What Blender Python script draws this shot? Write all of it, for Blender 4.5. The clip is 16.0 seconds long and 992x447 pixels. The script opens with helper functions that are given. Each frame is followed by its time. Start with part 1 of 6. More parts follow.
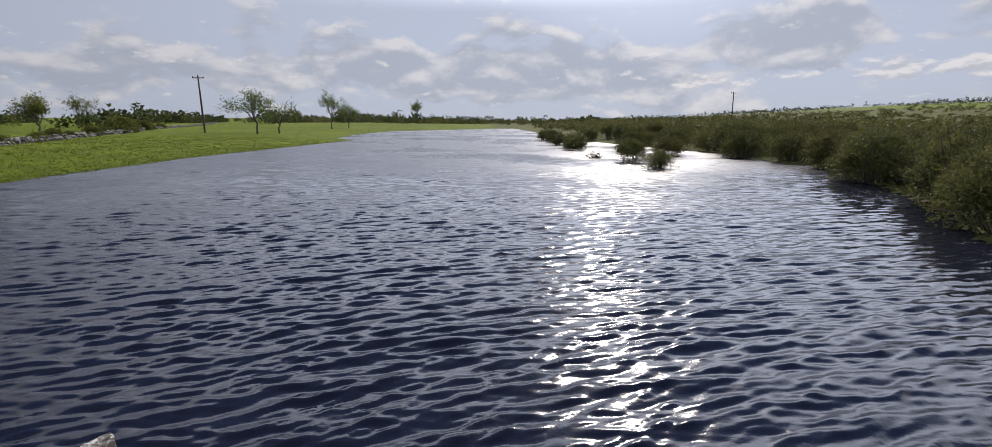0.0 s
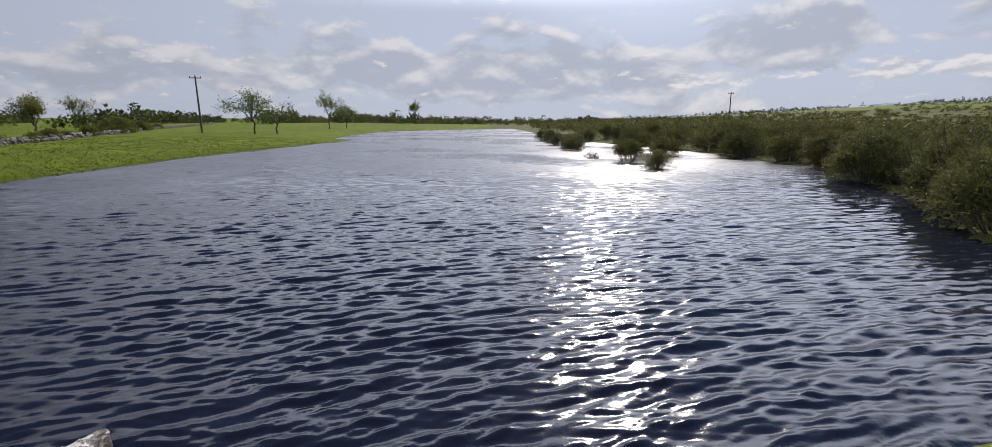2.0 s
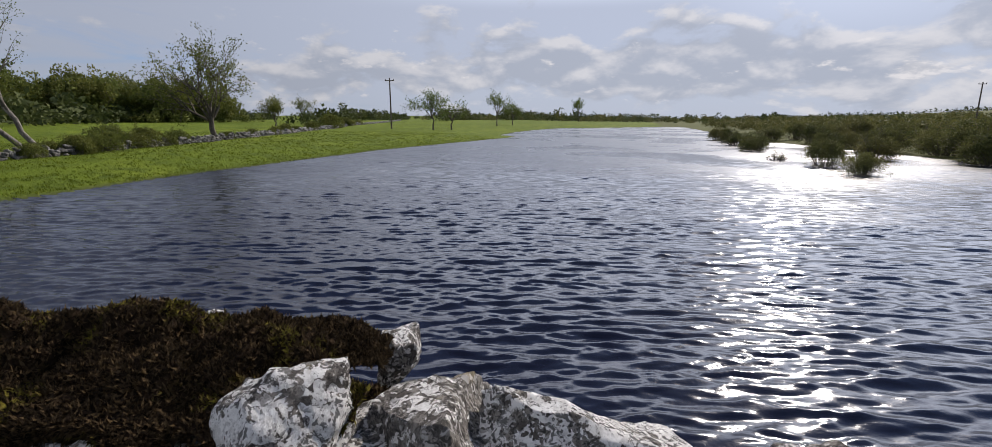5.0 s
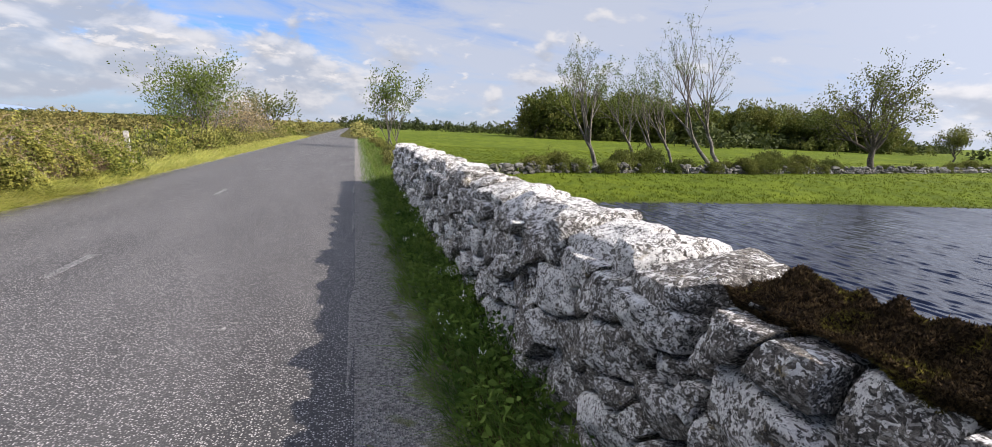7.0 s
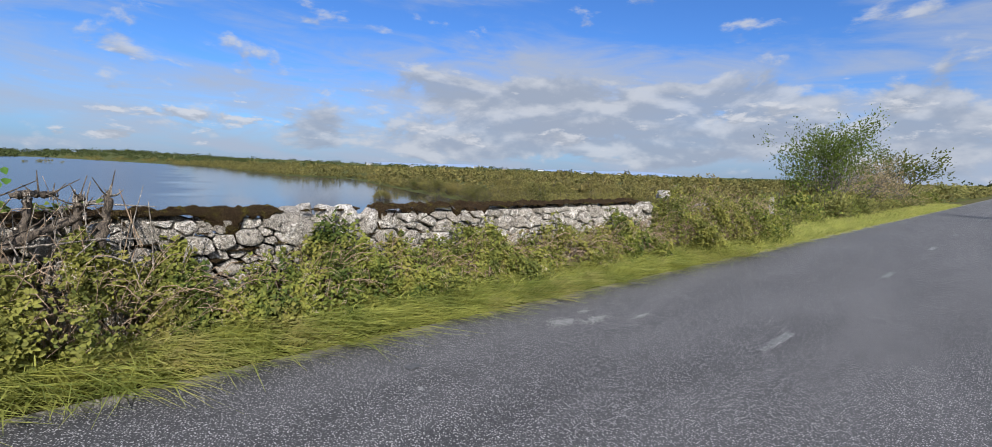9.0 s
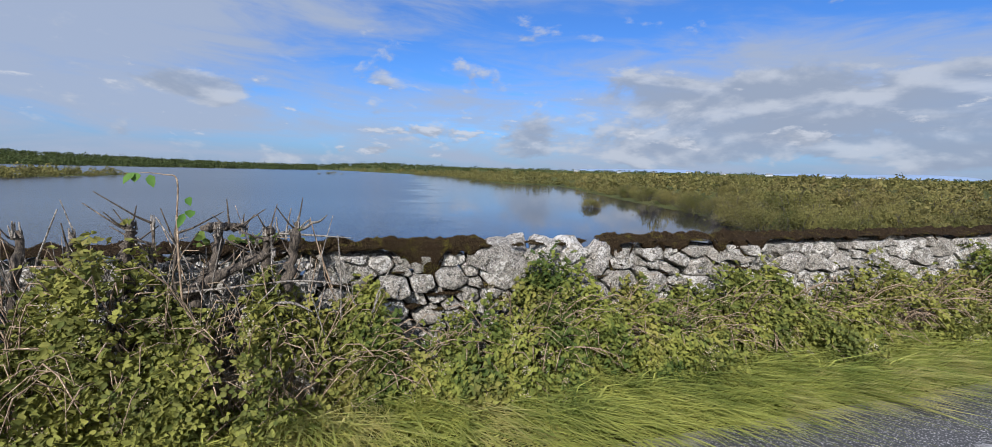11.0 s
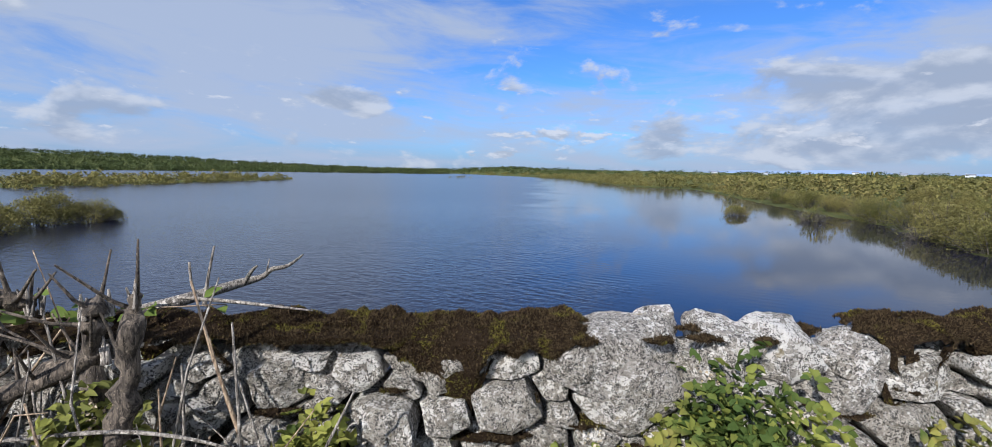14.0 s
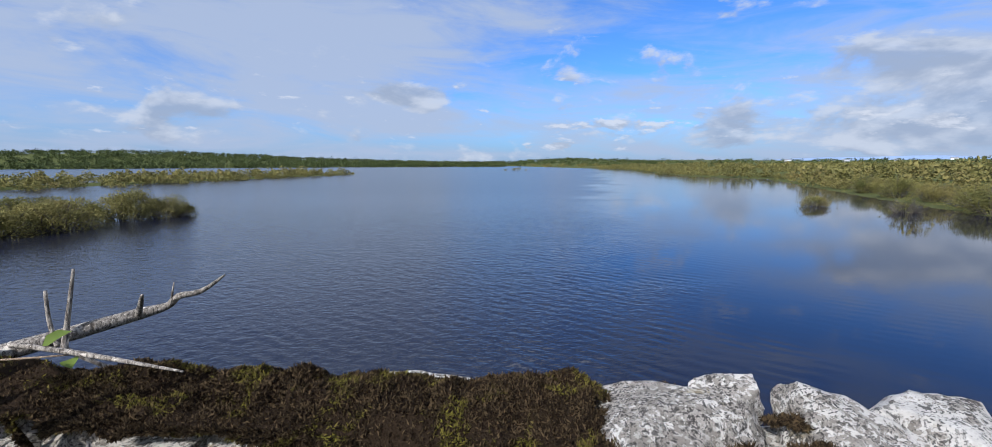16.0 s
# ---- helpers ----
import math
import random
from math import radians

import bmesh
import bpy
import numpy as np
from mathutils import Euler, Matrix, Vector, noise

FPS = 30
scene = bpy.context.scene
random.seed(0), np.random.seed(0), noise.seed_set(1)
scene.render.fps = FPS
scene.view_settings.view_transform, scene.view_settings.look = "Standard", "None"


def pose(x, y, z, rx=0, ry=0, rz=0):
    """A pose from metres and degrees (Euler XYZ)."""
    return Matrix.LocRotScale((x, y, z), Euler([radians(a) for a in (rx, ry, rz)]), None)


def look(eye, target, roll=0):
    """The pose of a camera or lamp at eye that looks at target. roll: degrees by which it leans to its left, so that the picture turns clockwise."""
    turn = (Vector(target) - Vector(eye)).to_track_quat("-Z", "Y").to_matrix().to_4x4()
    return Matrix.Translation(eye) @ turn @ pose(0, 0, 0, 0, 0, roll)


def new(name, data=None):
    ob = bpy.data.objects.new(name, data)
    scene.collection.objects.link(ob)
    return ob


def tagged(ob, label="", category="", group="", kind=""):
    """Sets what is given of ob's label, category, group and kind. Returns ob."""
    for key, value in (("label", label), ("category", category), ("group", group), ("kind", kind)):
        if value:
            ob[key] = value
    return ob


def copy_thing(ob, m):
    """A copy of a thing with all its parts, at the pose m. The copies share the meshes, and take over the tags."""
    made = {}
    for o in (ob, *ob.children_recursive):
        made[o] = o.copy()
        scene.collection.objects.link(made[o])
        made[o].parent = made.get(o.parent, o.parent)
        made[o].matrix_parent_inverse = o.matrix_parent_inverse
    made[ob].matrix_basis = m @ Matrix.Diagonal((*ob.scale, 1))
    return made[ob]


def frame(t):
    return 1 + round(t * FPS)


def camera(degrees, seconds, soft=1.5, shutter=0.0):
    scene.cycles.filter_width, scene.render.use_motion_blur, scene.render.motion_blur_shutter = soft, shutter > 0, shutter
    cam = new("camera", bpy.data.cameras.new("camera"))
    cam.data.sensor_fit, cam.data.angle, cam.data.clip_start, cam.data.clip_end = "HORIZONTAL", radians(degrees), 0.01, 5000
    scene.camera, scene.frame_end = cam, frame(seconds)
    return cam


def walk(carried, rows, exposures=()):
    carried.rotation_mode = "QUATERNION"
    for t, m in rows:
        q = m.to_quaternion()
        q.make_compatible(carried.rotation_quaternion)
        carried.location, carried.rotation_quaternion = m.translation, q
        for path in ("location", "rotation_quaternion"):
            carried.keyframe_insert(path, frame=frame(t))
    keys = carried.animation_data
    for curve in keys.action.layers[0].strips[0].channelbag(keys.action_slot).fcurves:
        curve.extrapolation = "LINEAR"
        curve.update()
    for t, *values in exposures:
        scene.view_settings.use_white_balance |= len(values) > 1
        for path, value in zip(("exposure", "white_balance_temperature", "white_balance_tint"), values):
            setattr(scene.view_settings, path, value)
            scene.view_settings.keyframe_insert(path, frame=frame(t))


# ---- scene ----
cam = camera(92.6, 16.0, 0.5)
PATH = [
    (0, (1.331, -2.369, 1.616), (3.236, -2.811, 1.194), -0.0),
    (0.5, (1.327, -2.372, 1.611), (3.231, -2.816, 1.188), -0.1),
    (1, (1.333, -2.368, 1.609), (3.237, -2.813, 1.187), -0.1),
    (1.5, (1.329, -2.371, 1.616), (3.232, -2.818, 1.193), -0.0),
    (2, (1.325, -2.373, 1.609), (3.228, -2.823, 1.188), -0.0),
    (2.5, (1.329, -2.371, 1.61), (3.231, -2.822, 1.184), 0.1),
    (3, (1.334, -2.367, 1.605), (3.235, -2.816, 1.176), 0.3),
    (5.3, (1.07, -2.129, 1.579), (2.982, -1.718, 1.158), 0.4),
    (5.5, (1.017, -2.073, 1.578), (2.887, -1.496, 1.164), 0.7),
    (6, (0.867, -1.982, 1.586), (2.485, -0.88, 1.176), 1.0),
    (6.5, (0.735, -1.983, 1.586), (1.855, -0.372, 1.198), 1.7),
    (7, (0.573, -2.002, 1.6), (1.138, -0.121, 1.222), 2.6),
    (7.5, (0.251, -1.944, 1.619), (0.236, 0.029, 1.291), 1.8),
    (8, (-0.07, -1.863, 1.643), (-0.598, 0.041, 1.334), 1.7),
    (8.5, (-0.405, -1.71, 1.645), (-1.486, -0.051, 1.369), 2.0),
    (9, (-0.746, -1.54, 1.677), (-2.227, -0.213, 1.457), 2.1),
    (9.5, (-1.217, -1.428, 1.69), (-2.879, -0.34, 1.457), 1.4),
    (10, (-1.646, -1.276, 1.705), (-3.428, -0.396, 1.476), 1.0),
    (12.5, (-3.338, -0.633, 1.85), (-5.298, -0.298, 1.628), 0.9),
    (13, (-3.708, -0.522, 1.843), (-5.683, -0.291, 1.626), 0.3),
    (13.5, (-4.058, -0.357, 1.816), (-6.042, -0.223, 1.603), 0.8),
    (14, (-4.396, -0.302, 1.775), (-6.383, -0.224, 1.56), 0.8),
    (14.5, (-4.705, -0.271, 1.761), (-6.692, -0.234, 1.536), 0.5),
    (15, (-4.942, -0.169, 1.751), (-6.93, -0.224, 1.533), 0.1),
    (15.5, (-5.1, -0.066, 1.76), (-7.083, -0.189, 1.53), -0.0),
    (16, (-5.136, -0.036, 1.756), (-7.114, -0.196, 1.508), -0.2),
]
walk(cam, [(t, look(eye, target, roll)) for t, eye, target, roll in PATH], [(0.0, 0.29, 6600, 14), (3.0, 0.34, 6600, 14), (5.5, 0.31, 6550, 14), (7.0, 0.96, 6650, 14), (8.0, 0.92, 6450, 12), (9.0, 0.56, 6050, 11), (10.0, 0.45, 5850, 11), (12.5, 0.58, 5780, 11), (16.0, 0.68, 5650, 11)])

# ---- light: broken cloud, sun over the river ----
SUN_AZ, SUN_EL = radians(-30.5), radians(33.5)
SUN_DIR = Vector((math.cos(SUN_AZ) * math.cos(SUN_EL), math.sin(SUN_AZ) * math.cos(SUN_EL), math.sin(SUN_EL)))
sun = new("sun", bpy.data.lights.new("sun", "SUN"))
sun.data.energy, sun.data.angle, sun.data.color = 5.4, radians(0.6), (1.0, 0.94, 0.86)
sun.matrix_world = look(SUN_DIR * 50, (0, 0, 0))


def build_sky():
    """Clear sky with a high veil of cirrus, a deck of grey-white cumulus, and cloud round the sun, brightened more
    above the view.
    """
    world = bpy.data.worlds.new("sky")
    scene.world = world
    world.use_nodes = True
    nt = world.node_tree
    nt.nodes.clear()

    def add(kind, operation="", data_type="", interpolation_type=""):
        nd = nt.nodes.new(kind)
        if operation:
            nd.operation = operation
        if data_type:
            nd.data_type = data_type
        if interpolation_type:
            nd.interpolation_type = interpolation_type
        return nd

    def wire(a, b):
        nt.links.new(a, b)

    def maths(op, a, b=0.0, c=None):
        nd = add("ShaderNodeMath", operation=op)
        for i, v in enumerate((a, b) if c is None else (a, b, c)):
            if isinstance(v, (int, float)):
                nd.inputs[i].default_value = v
            else:
                wire(v, nd.inputs[i])
        return nd.outputs[0]

    def mixed(fac, a, b):
        nd = add("ShaderNodeMix", data_type="RGBA")
        for i, v in ((0, fac), (6, a), (7, b)):
            if isinstance(v, (int, float)):
                nd.inputs[i].default_value = v
            elif isinstance(v, tuple):
                nd.inputs[i].default_value = (*v, 1)
            else:
                wire(v, nd.inputs[i])
        return nd.outputs[2]

    def ramp(fac, lo, hi):
        nd = add("ShaderNodeMapRange", interpolation_type="SMOOTHSTEP")
        wire(fac, nd.inputs[0])
        nd.inputs[1].default_value, nd.inputs[2].default_value = lo, hi
        return nd.outputs[0]

    def clouds(vec, scale, detail, rough, warp, seed):
        nd = add("ShaderNodeTexNoise")
        nd.noise_dimensions = "4D"
        wire(vec, nd.inputs["Vector"])
        nd.inputs["W"].default_value = seed
        nd.inputs["Scale"].default_value, nd.inputs["Detail"].default_value = scale, detail
        nd.inputs["Roughness"].default_value, nd.inputs["Distortion"].default_value = rough, warp
        return nd.outputs[0]

    nishita = add("ShaderNodeTexSky")
    nishita.sky_type, nishita.sun_disc, nishita.altitude = "NISHITA", False, 50.0
    nishita.sun_elevation, nishita.sun_rotation = SUN_EL, radians(90) - SUN_AZ
    nishita.air_density, nishita.dust_density, nishita.ozone_density = 1.0, 0.3, 2.5
    way = add("ShaderNodeTexCoord").outputs["Generated"]
    axes = add("ShaderNodeSeparateXYZ")
    wire(way, axes.inputs[0])
    up = maths("MAXIMUM", axes.outputs[2], 0.0)

    def deck(flat, stretch=1.0):
        """The direction laid out on a flat deck of cloud overhead."""
        depth = maths("ADD", up, flat)
        xyz = add("ShaderNodeCombineXYZ")
        wire(maths("DIVIDE", axes.outputs[0], depth), xyz.inputs[0])
        wire(maths("MULTIPLY", maths("DIVIDE", axes.outputs[1], depth), stretch), xyz.inputs[1])
        return xyz.outputs[0]

    toward = add("ShaderNodeVectorMath", operation="DOT_PRODUCT")
    wire(way, toward.inputs[0])
    toward.inputs[1].default_value = SUN_DIR
    near_sun = ramp(toward.outputs["Value"], 0.1, 1.0)
    # the low sky, unrolled: compass bearing (0 north, 90 east) and height, in degrees
    bearing = maths("MULTIPLY", maths("ARCTAN2", axes.outputs[0], axes.outputs[1]), 57.2958)
    height = maths("MULTIPLY", maths("ARCSINE", axes.outputs[2]), 57.2958)

    def low_sky(across, tall, shift=0.0, slant=0.0):
        xyz = add("ShaderNodeCombineXYZ")
        wire(maths("MULTIPLY", maths("ADD", bearing, maths("MULTIPLY", height, slant)), 1.0 / across), xyz.inputs[0])
        wire(maths("MULTIPLY", maths("ADD", height, shift), 1.0 / tall), xyz.inputs[1])
        return xyz.outputs[0]

    def bank(at, up_at, wide, tall):
        """A soft mask round one cloud: bearing, height, and its half widths."""
        a = maths("POWER", maths("ABSOLUTE", maths("DIVIDE", maths("SUBTRACT", bearing, at), wide)), 2.0)
        b = maths("POWER", maths("ABSOLUTE", maths("DIVIDE", maths("SUBTRACT", height, up_at), tall)), 2.0)
        return maths("POWER", 2.718, maths("MULTIPLY", maths("ADD", a, b), -1.0))

    def gathered(rows):
        total = 0.0
        for at, up_at, wide, tall, much in rows:
            total = maths("ADD", total, maths("MULTIPLY", bank(at, up_at, wide, tall), much))
        return total

    # high veil: soft sheets and long streaks, thicker towards the sun
    sheet = clouds(deck(0.22, 1.5), 0.62, 7.0, 0.55, 0.7, 3.1)
    streak = clouds(low_sky(15.0, 3.4, 0.0, 1.6), 1.0, 7.0, 0.6, 0.6, 2.7)
    sheets = gathered(((-122, 12, 24, 10, 0.16), (-49, 9, 20, 4.5, 0.16), (-99, 15.5, 16, 2.2, 0.08), (-74, 13, 14, 4, -0.12), (-40, 17, 24, 4, -0.12), (-92, 10.5, 10, 2, -0.06), (-20, 18, 16, 5, -0.08), (20, 10, 30, 12, 0.1), (75, 10, 40, 14, 0.14), (125, 10, 40, 14, 0.16)))
    wisps = maths("ADD", maths("MULTIPLY", sheet, 0.3), maths("MULTIPLY", streak, 0.7))
    veil = ramp(maths("ADD", maths("ADD", wisps, sheets), maths("MULTIPLY", near_sun, 0.1)), 0.36, 0.66)
    # high sky on the sun's side, out of view, cleared to darken near water
    open_sky = maths("SUBTRACT", 1.0, maths("MULTIPLY", maths("MULTIPLY", ramp(axes.outputs[2], 0.44, 0.62), ramp(toward.outputs["Value"], -0.1, 0.5)), 0.9))
    veil_amount = maths("MULTIPLY", maths("MULTIPLY", veil, 0.93), open_sky)
    # broken deck overhead, closed up opposite the sun as unseen fill for shaded sides
    fill_side = maths("MULTIPLY", ramp(toward.outputs["Value"], 0.62, 0.0), ramp(axes.outputs[2], 0.46, 0.66))
    low = deck(0.11)
    body = clouds(low, 0.62, 9.0, 0.57, 0.25, 7.7)
    overhead = ramp(axes.outputs[2], 0.3, 0.45)
    cumulus = maths("MULTIPLY", ramp(maths("ADD", body, maths("MULTIPLY", fill_side, 0.22)), 0.46, 0.66), maths("MULTIPLY", overhead, open_sky))
    thick = ramp(maths("SUBTRACT", body, maths("MULTIPLY", fill_side, 0.1)), 0.52, 0.74)
    # banks of grey-white cloud low in the sky, soft below and lit from above
    puff = clouds(low_sky(7.5, 3.6), 1.0, 9.0, 0.56, 0.25, 4.4)
    puff_up = clouds(low_sky(7.5, 3.6, 1.1), 1.0, 5.0, 0.5, 0.25, 4.4)
    placed = gathered(((-104.4, 8.0, 6, 1.5, 0.34), (-49, 8.6, 24, 2.8, 0.30), (-125, 5.5, 14, 1.6, 0.14), (-38, 3.8, 36, 2.6, 0.30), (-112, 3.0, 20, 1.2, 0.12), (-70, 8, 9, 3, -0.12), (-24, 8.5, 13, 2.6, 0.16), (-5, 7.0, 12, 3.5, 0.16), (25, 6.0, 14, 3, 0.08), (86, 5.4, 22, 3.6, 0.26), (111, 5.2, 18, 3.8, 0.28), (130.2, 8.4, 6, 2.4, 0.28), (137.5, 8.9, 3, 1.8, 0.32), (60, 4.0, 8, 1.6, 0.12), (146, 7, 10, 2, 0.1)))
    cover = maths("ADD", puff, placed)
    cloud_bank = maths("MULTIPLY", ramp(cover, 0.575, 0.69), maths("SUBTRACT", 1.0, overhead))
    bank_light = ramp(maths("ADD", maths("SUBTRACT", puff, puff_up), maths("MULTIPLY", maths("SUBTRACT", 0.72, cover), 0.3)), -0.05, 0.13)
    # small white heaps over the land
    heap = clouds(low_sky(3.4, 1.35), 1.0, 8.0, 0.6, 0.2, 8.1)
    heap_up = clouds(low_sky(3.4, 1.35, 0.45), 1.0, 5.0, 0.55, 0.2, 8.1)
    rows = gathered(((-80, 4.4, 10, 0.8, 0.2), (-57.7, 4.6, 3.2, 0.6, 0.26), (-52, 3.7, 2.4, 0.8, 0.22), (-41, 3.9, 3.2, 0.9, 0.24), (-87, 2.1, 4, 0.5, 0.22), (-15, 6.5, 14, 1.6, 0.16), (144, 4.6, 6, 1.3, 0.24), (127, 4.3, 7, 0.8, 0.22), (70, 6.2, 5, 1, 0.1)))
    heaps = ramp(maths("ADD", heap, rows), 0.60, 0.72)
    heaps = maths("MULTIPLY", heaps, maths("MULTIPLY", ramp(height, 0.6, 2.0), maths("SUBTRACT", 1.0, ramp(height, 8.0, 13.0))))
    heap_light = ramp(maths("SUBTRACT", heap, heap_up), -0.08, 0.10)

    blue = nishita.outputs[0]
    SKY_GAIN = 0.088
    scaled = add("ShaderNodeVectorMath", operation="MULTIPLY")
    wire(blue, scaled.inputs[0])
    scaled.inputs[1].default_value = (0.50 * SKY_GAIN, 0.80 * SKY_GAIN, 1.25 * SKY_GAIN)
    glare = ramp(toward.outputs["Value"], 0.88, 1.0)
    lit = maths("ADD", maths("ADD", maths("MULTIPLY", near_sun, 0.16), 0.42), maths("MULTIPLY", glare, 0.4))
    # added bright band above the view near the sun, for the river to mirror
    lit = maths("ADD", lit, maths("MULTIPLY", maths("MULTIPLY", ramp(toward.outputs["Value"], 0.45, 1.0), maths("MULTIPLY", ramp(axes.outputs[2], 0.2, 0.34), maths("SUBTRACT", 1.0, ramp(axes.outputs[2], 0.46, 0.66)))), 2.4))
    # cloud near the zenith, out of view, brightened as added fill
    lit = maths("MULTIPLY", lit, maths("ADD", maths("MULTIPLY", ramp(axes.outputs[2], 0.55, 0.9), 0.45), 1.0))
    # unseen high cloud opposite the sun, brightened further to fill the shade
    lit = maths("MULTIPLY", lit, maths("ADD", maths("MULTIPLY", fill_side, 2.6), 1.0))

    def glow(colour):
        nd = add("ShaderNodeVectorMath", operation="SCALE")
        nd.inputs[0].default_value = colour
        wire(lit, nd.inputs["Scale"])
        return nd.outputs[0]

    haze = maths("SUBTRACT", 1.0, ramp(axes.outputs[2], -0.02, 0.13))
    sky = mixed(maths("MULTIPLY", haze, 0.78), scaled.outputs[0], glow((0.50, 0.63, 0.88)))
    sky = mixed(veil_amount, sky, glow((0.84, 0.93, 1.10)))
    sky = mixed(maths("MULTIPLY", cumulus, 0.9), sky, mixed(thick, glow((1.18, 1.22, 1.29)), glow((0.54, 0.61, 0.76))))
    sky = mixed(maths("MULTIPLY", cloud_bank, 0.85), sky, mixed(bank_light, glow((0.68, 0.76, 0.90)), glow((1.16, 1.18, 1.22))))
    sky = mixed(maths("MULTIPLY", heaps, 0.85), sky, mixed(heap_light, glow((0.84, 0.89, 0.98)), glow((1.30, 1.30, 1.32))))
    back = add("ShaderNodeBackground")
    wire(sky, back.inputs[0])
    back.inputs[1].default_value = 0.84
    wire(back.outputs[0], add("ShaderNodeOutputWorld").inputs[0])


build_sky()

# ---- materials ----
class Surface:
    """A node material with a few short helpers. Colours are (r, g, b)."""

    def __init__(self, name, rough=0.8, spec=0.4):
        self.m = bpy.data.materials.new(name)
        self.m.use_nodes = True
        self.nt = self.m.node_tree
        self.bsdf = self.nt.nodes["Principled BSDF"]
        self.put("Roughness", rough)
        self.put("Specular IOR Level", spec)
        self.place = self.node("ShaderNodeNewGeometry").outputs["Position"]

    def node(self, kind, operation="", data_type="", interpolation_type="", feature=""):
        nd = self.nt.nodes.new(kind)
        if operation:
            nd.operation = operation
        if data_type:
            nd.data_type = data_type
        if interpolation_type:
            nd.interpolation_type = interpolation_type
        if feature:
            nd.feature = feature
        return nd

    def feed(self, socket, v):
        if isinstance(v, bpy.types.NodeSocket):
            self.nt.links.new(v, socket)
        elif isinstance(v, tuple) and len(v) == 3 and len(socket.default_value) == 4:
            socket.default_value = (*v, 1)
        else:
            socket.default_value = v

    def put(self, name, v):
        self.feed(self.bsdf.inputs[name], v)

    def noise(self, scale, detail=4.0, rough=0.55, warp=0.0, at=None, stretch=None):
        at = at or self.place
        if stretch:
            mp = self.node("ShaderNodeMapping")
            self.feed(mp.inputs[0], at)
            mp.inputs["Scale"].default_value = stretch
            at = mp.outputs[0]
        nd = self.node("ShaderNodeTexNoise")
        self.feed(nd.inputs["Vector"], at)
        for k, v in (("Scale", scale), ("Detail", detail), ("Roughness", rough), ("Distortion", warp)):
            nd.inputs[k].default_value = v
        return nd.outputs[0]

    def cells(self, scale, feature="F1", out="Distance", at=None):
        nd = self.node("ShaderNodeTexVoronoi", feature=feature)
        self.feed(nd.inputs["Vector"], at or self.place)
        nd.inputs["Scale"].default_value = scale
        return nd.outputs[out]

    def step(self, v, lo, hi, a=0.0, b=1.0):
        nd = self.node("ShaderNodeMapRange", interpolation_type="SMOOTHSTEP")
        for i, x in enumerate((v, lo, hi, a, b)):
            self.feed(nd.inputs[i], x)
        return nd.outputs[0]

    def math(self, op, a, b=0.0):
        nd = self.node("ShaderNodeMath", operation=op)
        self.feed(nd.inputs[0], a)
        self.feed(nd.inputs[1], b)
        return nd.outputs[0]

    def mix(self, fac, a, b):
        nd = self.node("ShaderNodeMix", data_type="RGBA")
        self.feed(nd.inputs[0], fac)
        self.feed(nd.inputs[6], a)
        self.feed(nd.inputs[7], b)
        return nd.outputs[2]

    def axis(self, i, of=None):
        nd = self.node("ShaderNodeSeparateXYZ")
        self.feed(nd.inputs[0], of or self.place)
        return nd.outputs[i]

    def facing_up(self):
        return self.axis(2, self.node("ShaderNodeNewGeometry").outputs["Normal"])

    def each(self):
        return self.node("ShaderNodeObjectInfo").outputs["Random"]

    def island(self):
        return self.node("ShaderNodeNewGeometry").outputs["Random Per Island"]

    def bump(self, height, strength=0.5, depth=0.02):
        nd = self.node("ShaderNodeBump")
        nd.inputs["Strength"].default_value, nd.inputs["Distance"].default_value = strength, depth
        self.feed(nd.inputs["Height"], height)
        if self.bsdf.inputs["Normal"].links:
            self.feed(nd.inputs["Normal"], self.bsdf.inputs["Normal"].links[0].from_socket)
        self.put("Normal", nd.outputs[0])

    def thin(self, colour, share=0.35):
        """Lets light through, as leaves do."""
        tr = self.node("ShaderNodeBsdfTranslucent")
        self.feed(tr.inputs[0], colour)
        mx = self.node("ShaderNodeMixShader")
        mx.inputs[0].default_value = share
        self.nt.links.new(self.bsdf.outputs[0], mx.inputs[1])
        self.nt.links.new(tr.outputs[0], mx.inputs[2])
        self.nt.links.new(mx.outputs[0], self.nt.nodes["Material Output"].inputs[0])


